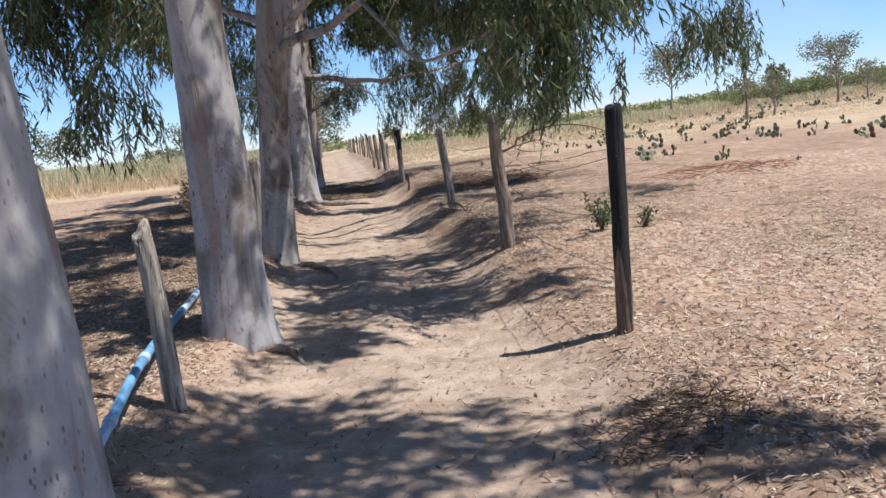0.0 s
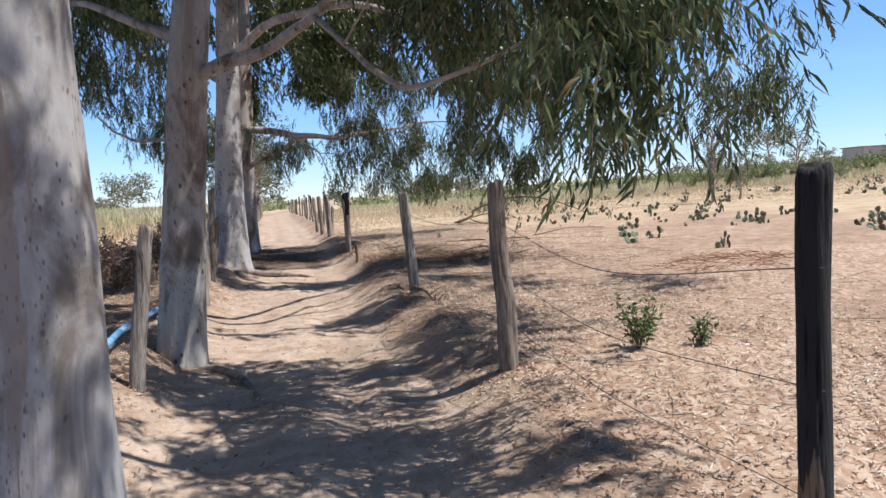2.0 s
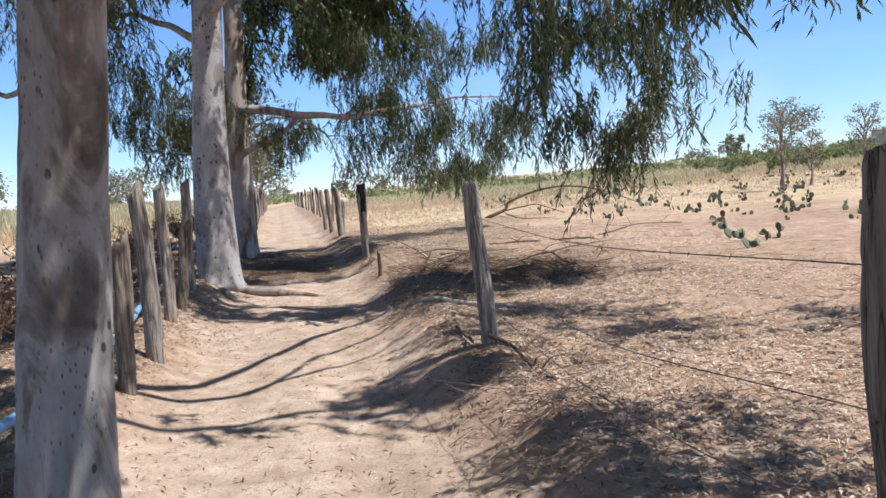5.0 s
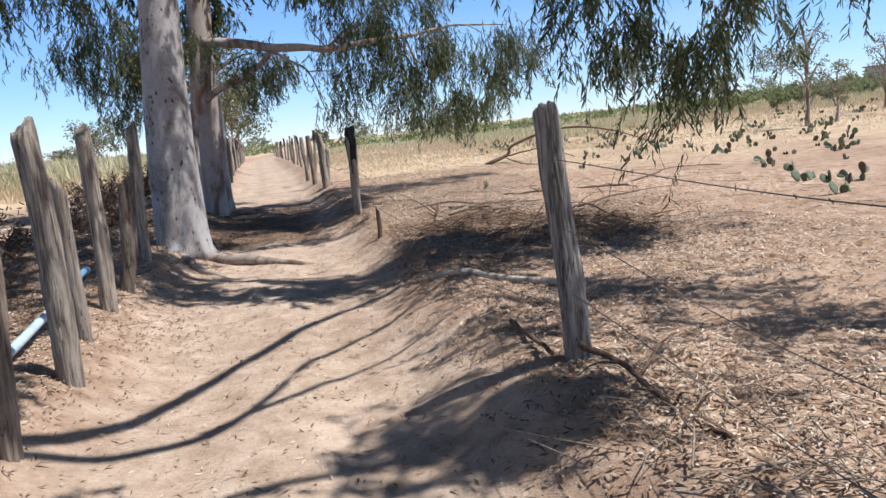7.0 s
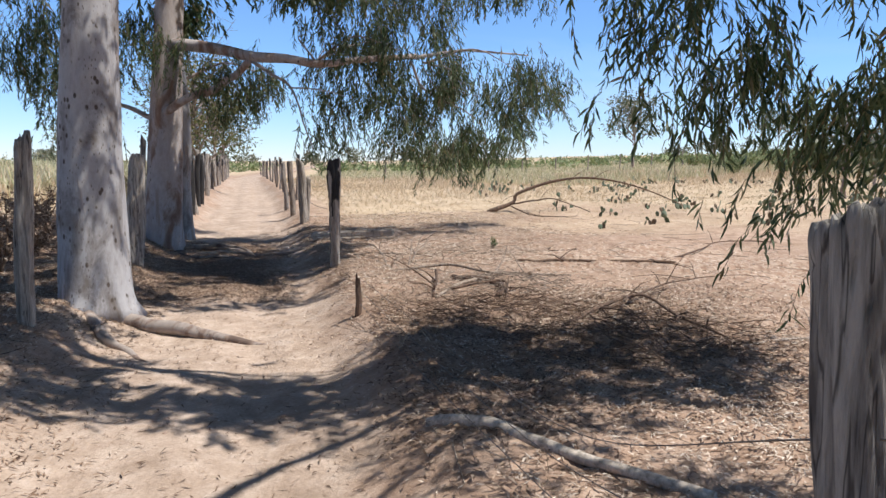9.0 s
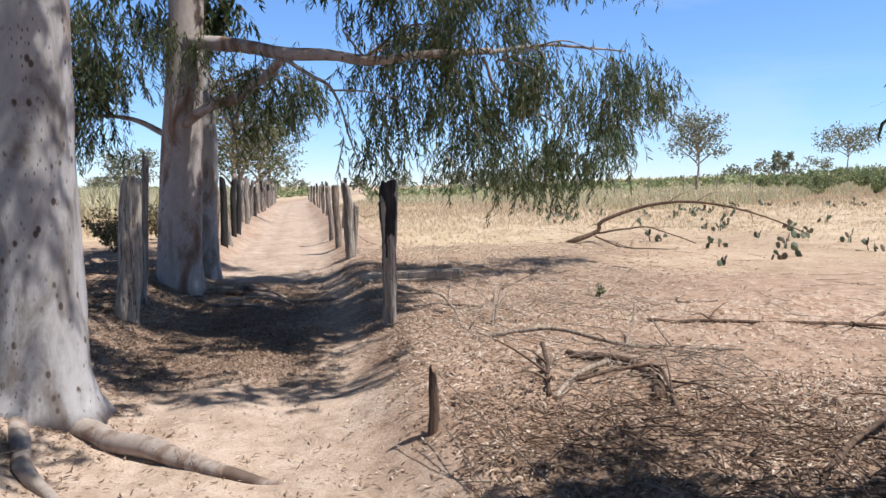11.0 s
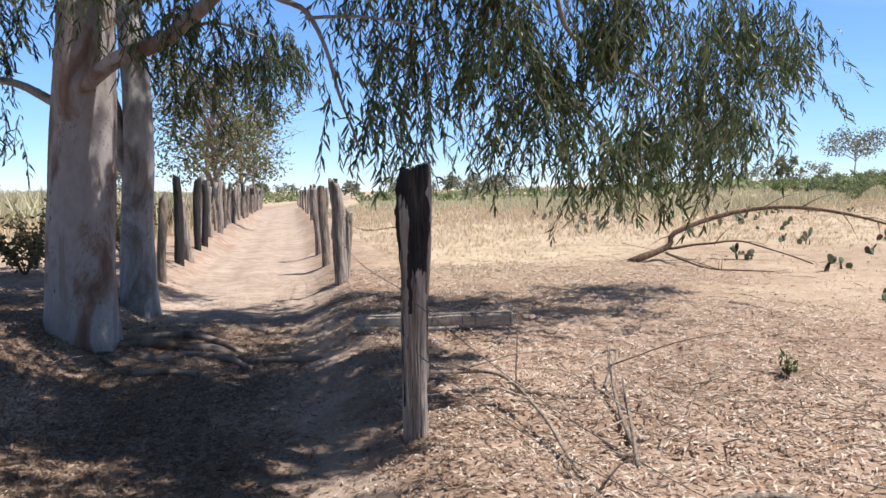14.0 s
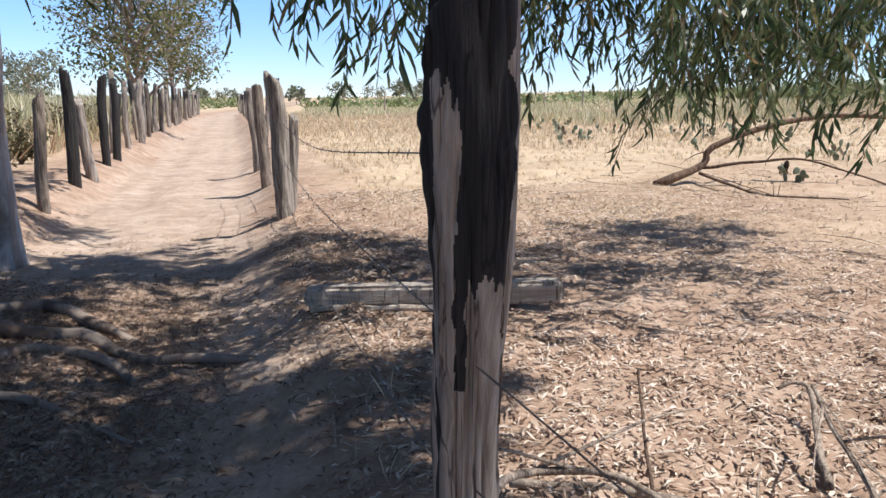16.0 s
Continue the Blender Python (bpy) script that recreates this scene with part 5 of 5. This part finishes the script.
# ---- far trees ----
def field_tree(x, y, h, w, label, seed, mat, stems=3, bare=0, leaf=(0.16, 0.07), count=1500, trunk_h=0.35, gaps=10, bark=None):
    local = np.random.default_rng(seed)
    root = new("field_tree")
    z = gz(x, y) - 0.05
    root.location = (x, y, z)
    bark = bark or M_LIMB
    v, f = limb_data([(0, 0, 0), (local.uniform(-.1, .1) * w, 0, h * 0.3), (local.uniform(-.15, .15) * w, 0, h * 0.8)], 0.02 * h + 0.03, 0.012, 12, 8, 0.12, seed)
    under(mesh_object("trunk", v, f, bark), root)
    roots = []
    for i in range(gaps):
        a = i * 2.4 + local.uniform(-0.5, 0.5)
        zz = h * (trunk_h + (1 - trunk_h) * (i + 0.7) / gaps)
        reach = w * local.uniform(0.45, 1.0) * (1.15 - 0.7 * abs((zz / h - 0.62)))
        tip = np.array([math.cos(a) * reach, math.sin(a) * reach, min(zz + 0.05 * h, h)])
        s = np.array([0, 0, zz - 0.18 * h])
        v, f = limb_data([tuple(s), tuple((s + tip) / 2 + np.array([0, 0, 0.04 * h])), tuple(tip)], 0.010 * h + 0.008, 0.006, 9, 6, 0.1, seed + i)
        under(mesh_object("limb", v, f, bark), root)
        m = count // gaps
        spread = w * local.uniform(0.16, 0.34)
        ball = local.normal(size=(m, 3))
        ball *= (local.uniform(0, 1, m) ** 0.4 / np.linalg.norm(ball, axis=1))[:, None]
        along = s + (tip - s) * local.uniform(0.55, 1.0, (m, 1))
        roots.append(along + ball * np.array([1.5, 1.5, 0.95]) * spread)
    for i in range(bare):
        a = local.uniform(0, 6.28)
        s = np.array([0, 0, h * local.uniform(0.35, 0.8)])
        tip = s + np.array([math.cos(a) * w * local.uniform(0.6, 1.25), math.sin(a) * w * local.uniform(0.6, 1.25), h * local.uniform(0.05, 0.4)])
        mid = (s + tip) / 2 + local.normal(size=3) * 0.12
        v, f = limb_data([tuple(s), tuple(mid), tuple(tip)], 0.03, 0.006, 9, 6, 0.1, i)
        br = under(mesh_object("bare_branch", v, f, M_POST), root)
        chunks = []
        for j in range(14):
            q = s + (tip - s) * local.uniform(0.3, 1)
            e = q + local.normal(size=3) * np.array([0.4, 0.4, 0.3]) + np.array([0, 0, 0.2])
            chunks.append(tube_data([q, (q + e) / 2 + local.normal(size=3) * 0.04, e], [0.008, 0.006, 0.003], 4, 0, 0, 0, False))
        v, f = joined(chunks)
        under(mesh_object("twiggery", v, f, M_POST), br)["kind"] = "stuff"
    roots = np.vstack(roots)
    n = len(roots)
    V, T = leaf_sheet(roots, local.normal(size=(n, 3)), leaf[0] * local.uniform(0.6, 1.4, n), leaf[1] * local.uniform(0.6, 1.4, n), local.uniform(-0.8, 0.8, n), local)
    under(mesh_object("crown", V, T, mat), root)
    return tagged(root, label, "tree")


SAP = "slender young tree with sparse grey-green crown in the pasture"
field_tree(12.2, 29.8, 2.9, 0.6, SAP, 301, M_FAR, leaf=(0.11, 0.03), count=800, gaps=14)
field_tree(13.6, 30.6, 1.8, 0.6, SAP, 302, M_FAR, leaf=(0.11, 0.03), count=900, gaps=9)
field_tree(18.8, 35.6, 2.8, 0.7, SAP, 303, M_FAR, leaf=(0.11, 0.035), count=900, gaps=14)
field_tree(20.6, 36.4, 1.8, 0.9, SAP, 304, M_FAR, leaf=(0.11, 0.035), count=1000, gaps=10)
field_tree(27.0, 40.0, 2.4, 0.8, SAP, 305, M_FAR, leaf=(0.14, 0.05), count=1400, gaps=12)
field_tree(23.7, 76.0, 6.3, 2.6, "rounded tree with thin crown far out in the field", 307, M_FAR, leaf=(0.26, 0.11), count=2200, trunk_h=0.5, gaps=16, bare=3)
field_tree(58.0, 112.0, 6.4, 4.2, "spreading flat-topped tree far out in the field", 308, M_FAR, leaf=(0.36, 0.16), count=1500, trunk_h=0.6, gaps=14)
field_tree(-44.0, 92.0, 5.6, 3.5, "low spreading tree beyond the far field", 309, M_FAR, leaf=(0.36, 0.16), count=1700, trunk_h=0.45, gaps=14)
field_tree(-30.0, 98.0, 5.0, 3.0, "low spreading tree beyond the far field", 310, M_FAR, leaf=(0.36, 0.16), count=1500, trunk_h=0.45, gaps=14)
OLV = "olive-green tree with many bare grey branches beside the fence"
field_tree(-7.3, 45.0, 5.9, 2.7, OLV, 311, M_OLIVE, leaf=(0.15, 0.062), count=6500, trunk_h=0.30, gaps=26, bare=24)
field_tree(-8.1, 54.0, 5.4, 2.4, OLV, 312, M_OLIVE, leaf=(0.17, 0.07), count=1500, trunk_h=0.42, gaps=18, bare=18)
field_tree(-9.3, 64.0, 5.0, 2.2, OLV, 313, M_OLIVE, leaf=(0.18, 0.08), count=900, trunk_h=0.45, gaps=14, bare=16)
for i in range(26):
    a = radians(rng.uniform(-34, 44))
    d = rng.uniform(120, 260)
    field_tree(math.sin(a) * d, 10 + math.cos(a) * d, rng.uniform(2.5, 4.6), rng.uniform(2.0, 4.0), "low scrubby tree on the skyline", 330 + i, M_FAR, leaf=(0.6, 0.3), count=420, trunk_h=0.3, gaps=7)["group"] = "scrub on the skyline"


def far_scrub(n, seed):
    """The broken belt of low bushes along the skyline."""
    local = np.random.default_rng(seed)
    roots = []
    for _ in range(n):
        a = radians(local.uniform(-40, 48))
        d = local.uniform(85, 210)
        x, y = math.sin(a) * d, 10 + math.cos(a) * d
        if abs(x - float(lane(min(y, 80)))) < 5:
            continue
        w, h = local.uniform(0.8, 2.6), local.uniform(0.5, 1.5)
        m = 46
        roots.append(np.array([x, y, gz(x, y)]) + np.clip(np.abs(local.normal(size=(m, 3))), 0, 1.5) * np.array([0, 0, h * 0.5]) + np.clip(local.normal(size=(m, 3)), -1.5, 1.5) * np.array([w * 0.6, w * 0.6, 0.05]))
    roots = np.vstack(roots)
    m = len(roots)
    V, T = leaf_sheet(roots, local.normal(size=(m, 3)) + np.array([0, 0, 0.4]), local.uniform(0.3, 0.75, m), local.uniform(0.15, 0.4, m), local.uniform(-0.8, 0.8, m), local)
    return tagged(mesh_object("far_scrub", V, T, M_SCRUB), "belt of grey-green scrub along the skyline", "scrub", kind="stuff")


far_scrub(520, 91)

# ---- distant fence and shed ----
for i in range(16):
    x = 2.0 + i * 2.9
    y = 74 + 0.18 * i
    fence_post(x, y, x + rng.uniform(-0.05, 0.05), gz(x, y) + rng.uniform(1.2, 1.5), 0.06, M_POST, "thin grey fence post far out in the pasture", 400 + i, 0, 6)


def farm_shed(x, y, w, d, h):
    root = new("farm_shed")
    root.location = (x, y, gz(x, y) - 0.2)
    tagged(root, "low grey block shed on the skyline", "shed")

    def box(name, c, s, mat):
        bm = bmesh.new()
        bmesh.ops.create_cube(bm, size=1)
        bmesh.ops.scale(bm, vec=s, verts=bm.verts)
        bmesh.ops.translate(bm, vec=c, verts=bm.verts)
        bmesh.ops.bevel(bm, geom=bm.edges[:], offset=0.02, segments=1, affect='EDGES')
        me = bpy.data.meshes.new(name)
        bm.to_mesh(me)
        bm.free()
        me.materials.append(mat)
        return under(new(name, me), root)

    for sy in (-d / 2, d / 2):
        box("wall", (0, sy, h / 2), (w, 0.2, h), M_BLOCK)
    for sx in (-w / 2, w / 2):
        box("wall", (sx, 0, h / 2), (0.2, d - 0.24, h), M_BLOCK)
    box("roof", (0, 0, h + 0.08), (w + 0.5, d + 0.5, 0.14), M_TILE)
    box("door", (w * 0.2, -d / 2 - 0.12, 1.0), (0.9, 0.06, 1.9), M_POST_B)


farm_shed(62.0, 92.0, 7.5, 4.0, 2.1)
farm_shed(72.0, 90.0, 4.5, 4.0, 2.4)


# ---- dry grass ----
def grass(name, spots, heights, widths, mat, label, seed, blades=4, lean=0.35):
    local = np.random.default_rng(seed)
    P = np.repeat(spots, blades, 0)
    H = np.repeat(heights, blades) * local.uniform(0.5, 1.2, len(P))
    W = np.repeat(widths, blades)
    P = P + local.normal(size=P.shape) * np.stack([W * 2.2, W * 2.2, W * 0], -1)
    d = local.normal(size=(len(P), 3)) * np.array([lean, lean, 0]) + np.array([0, 0, 1])
    V, T = leaf_sheet(P, d, H, W, local.uniform(-0.4, 0.4, len(P)), local)
    return tagged(mesh_object(name, V, T, mat), label, "grass", kind="stuff")


def scatter(n, x0, x1, y0, y1, keep, seed):
    local = np.random.default_rng(seed)
    x, y = local.uniform(x0, x1, n), local.uniform(y0, y1, n)
    k = keep(x, y)
    x, y = x[k], y[k]
    return np.stack([x, y, ground_top(x, y) - 0.01], -1)


def right_field(x, y):
    line = 26.5 - 0.25 * np.clip(x - 3, 0, 30) + 3 * vnoise(x, y, 6, 23) + 1.5 * vnoise(x, y, 1.5, 24)
    return (x > lane(y) + 2.2) & (y > line - 0.5) & (vnoise(x, y, 1.3, 51) + 0.08 * (y - line) > -0.3)


def left_field(x, y):
    return (x < lane(y) - 2.4) & (y > 31 + 0.25 * (x + 10) + 2.5 * vnoise(x, y, 5, 25)) 


S = scatter(60000, -7, 40, 16, 62, right_field, 1)
grass("dry_grass", S, np.clip(0.04 + 0.0065 * (S[:, 1] - 25), 0.04, 0.26) * (1 + 0.5 * vnoise(S[:, 0], S[:, 1], 3, 60)), np.clip(0.004 + 0.0005 * (S[:, 1] - 22), 0.004, 0.02), M_STRAW, "short straw-coloured dry pasture grass", 2)
S = scatter(26000, -4, 90, 55, 150, lambda x, y: (x > lane(y) + 2.6), 3)
grass("far_dry_grass", S, np.full(len(S), 0.30), np.full(len(S), 0.05), M_WEED, "pale yellow-green pasture far out", 4)
S = scatter(7000, 5, 55, 40, 75, lambda x, y: right_field(x, y) & (vnoise(x, y, 4, 61) > 0.05), 5)
grass("pasture_weeds", S, np.full(len(S), 0.5), np.full(len(S), 0.03), M_WEED, "yellow-green weeds standing in dry grass", 6)
S = scatter(24000, -50, -5, 22, 80, left_field, 7)
grass("left_dry_grass", S, np.full(len(S), 0.75) * (1 + 0.4 * vnoise(S[:, 0], S[:, 1], 4, 62)), np.full(len(S), 0.028), M_STRAW, "tall straw-coloured dry grass behind the fence", 8)
S = scatter(15000, -50, -6, 26, 90, lambda x, y: left_field(x, y - 3) & (vnoise(x, y, 5, 63) > -0.4), 9)
grass("tall_weeds", S, np.full(len(S), 1.25), np.full(len(S), 0.05), M_WEED, "tall yellow-green weeds behind the fence", 10)
S = scatter(900, -4.6, 2.2, 1, 46, lambda x, y: (np.abs(np.abs(x - lane(y)) - 1.65) < 0.32), 11)
grass("verge_grass", S, np.full(len(S), 0.14), np.full(len(S), 0.005), M_STRAW, "thin dry grass along the fence foot", 12, 3, 0.6)


# ---- leaf litter ----
def litter(name, n, x0, x1, y0, y1, keep, size, label, seed, mat=None):
    """Fallen leaves, each a bent lozenge."""
    P = scatter(n, x0, x1, y0, y1, keep, seed)
    local = np.random.default_rng(seed + 1)
    n = len(P)
    P[:, 2] += 0.012 + local.uniform(0, 0.014, n)
    th = local.uniform(0, 2 * np.pi, n)
    d = np.stack([np.cos(th), np.sin(th), local.normal(size=n) * 0.16], -1)
    q = np.stack([-np.sin(th), np.cos(th), local.normal(size=n) * 0.3], -1)
    L, W = (size * local.uniform(0.5, 1.5, n))[:, None], (size * local.uniform(0.12, 0.26, n))[:, None]
    lift = np.stack([np.zeros(n), np.zeros(n), local.uniform(-0.2, 0.25, n) * L[:, 0]], -1)
    V = np.stack([P - d * L * 0.5, P + q * W * 0.5 + lift, P + d * L * 0.5, P - q * W * 0.5 + lift], 1).reshape(-1, 3)
    o = (np.arange(n) * 4)[:, None]
    T = np.concatenate([o + np.array([[0, 1, 3]]), o + np.array([[1, 2, 3]])], 1).reshape(-1, 3)
    return tagged(mesh_object(name, V, T, mat or M_LITTER), label, "leaf litter", kind="stuff")


def dense(x, y):
    u = x - lane(y)
    amount = smooth(1.0, 1.7, u) * (0.25 + 0.75 * smooth(-0.4, 0.4, vnoise(x, y, 1.6, 71))) * smooth(7.5, 3.0, u + 0.0 * y) + smooth(1.1, 1.7, -u) * 0.8
    return np.random.default_rng(5).uniform(0, 1, len(x)) < amount


litter("leaf_litter", 560000, -4.8, 5.2, 0.5, 29, dense, 0.050, "carpet of curled dry gum leaves", 20)


def under_crowns(x, y):
    """Where old leaves gather: the foot of the trees, the roots and the low right bank. Thickest in shaded places, to
    darken them.
    """
    u = x - lane(y)
    a = smooth(1.0, 0.3, u) * smooth(19.0, 20.8, y) * smooth(26.5, 24.5, y) * 0.9 + smooth(-0.4, -1.1, u) * smooth(13, 16, y) * smooth(20, 19, y) * 0.8
    a = a + smooth(0.9, 1.5, np.abs(u)) * smooth(2.6, 1.7, np.abs(u)) * 0.35
    a = a + smooth(-1.5, -2.1, u) * 0.9 * smooth(28, 24, y)
    a = a + 0.9 * np.exp(-((x - 1.3) / 1.3) ** 2 - ((y - 16.6) / 1.3) ** 2)
    a = a + 0.9 * np.exp(-((x - 1.05) / 0.42) ** 2 - ((y - 3.6) / 0.4) ** 2) + 0.8 * np.exp(-((x - 0.35) / 0.5) ** 2 - ((y - 11.5) / 0.6) ** 2)
    a = a * (0.45 + 0.55 * smooth(-0.5, 0.3, vnoise(x, y, 0.9, 73))) + 0.05
    return np.random.default_rng(6).uniform(0, 1, len(x)) < a


# real litter, but its dark colour also deepens the shade on the ground
litter("old_leaf_litter", 420000, -6.5, 3.2, 0.5, 28, under_crowns, 0.055, "old brown gum leaves, laid dark and thick to deepen the shade", 28, M_MULCH)
litter("root_litter", 70000, -4.3, -0.7, 19.6, 26.2, under_crowns, 0.052, "brown gum leaves matted between the bare roots", 30, M_MULCH)
litter("bank_litter", 50000, -0.5, 3.3, 14.6, 18.4, under_crowns, 0.055, "brown gum leaves drifted among dead branches", 34, M_MULCH)
litter("loose_leaves", 11000, -4, 1.6, 0.5, 28, lambda x, y: np.abs(x - lane(y)) < 1.3, 0.038, "scattered dry leaves on the dusty track", 22)
S = scatter(1600, -6, 5.5, 0.6, 30, lambda x, y: np.abs(x - lane(y)) > 1.1, 24)
local = np.random.default_rng(25)
chunks = []
for p in S:
    w = local.normal(size=3) * np.array([1, 1, 0.12]) * local.uniform(0.05, 0.16)
    p = p + np.array([0, 0, 0.018])
    chunks.append(tube_data([p - w, p + local.normal(size=3) * 0.008, p + w], [0.003, 0.004, 0.002], 4, 0, 0, 0, False))
V, F = joined(chunks)
tagged(mesh_object("twig_litter", V, F, M_STICK), "short dry twigs strewn over the ground", "twigs", kind="stuff")
S = scatter(1500, -5, 5, 0.4, 30, lambda x, y: np.ones(len(x), bool), 26)
chunks = []
for p in S:
    r = local.uniform(0.006, 0.022)
    chunks.append(tube_data([p + np.array([0, 0, -r * 0.3]), p + np.array([0, 0, r * 0.35]), p + np.array([r * 0.1, 0, r * 0.8])], [r, r * 1.1, r * 0.4], 6, 0.25, int(local.integers(0, 99))))
V, F = joined(chunks)
tagged(mesh_object("clods", V, F, M_CLOD), "small clods and pebbles of dry earth", "clods", kind="stuff")
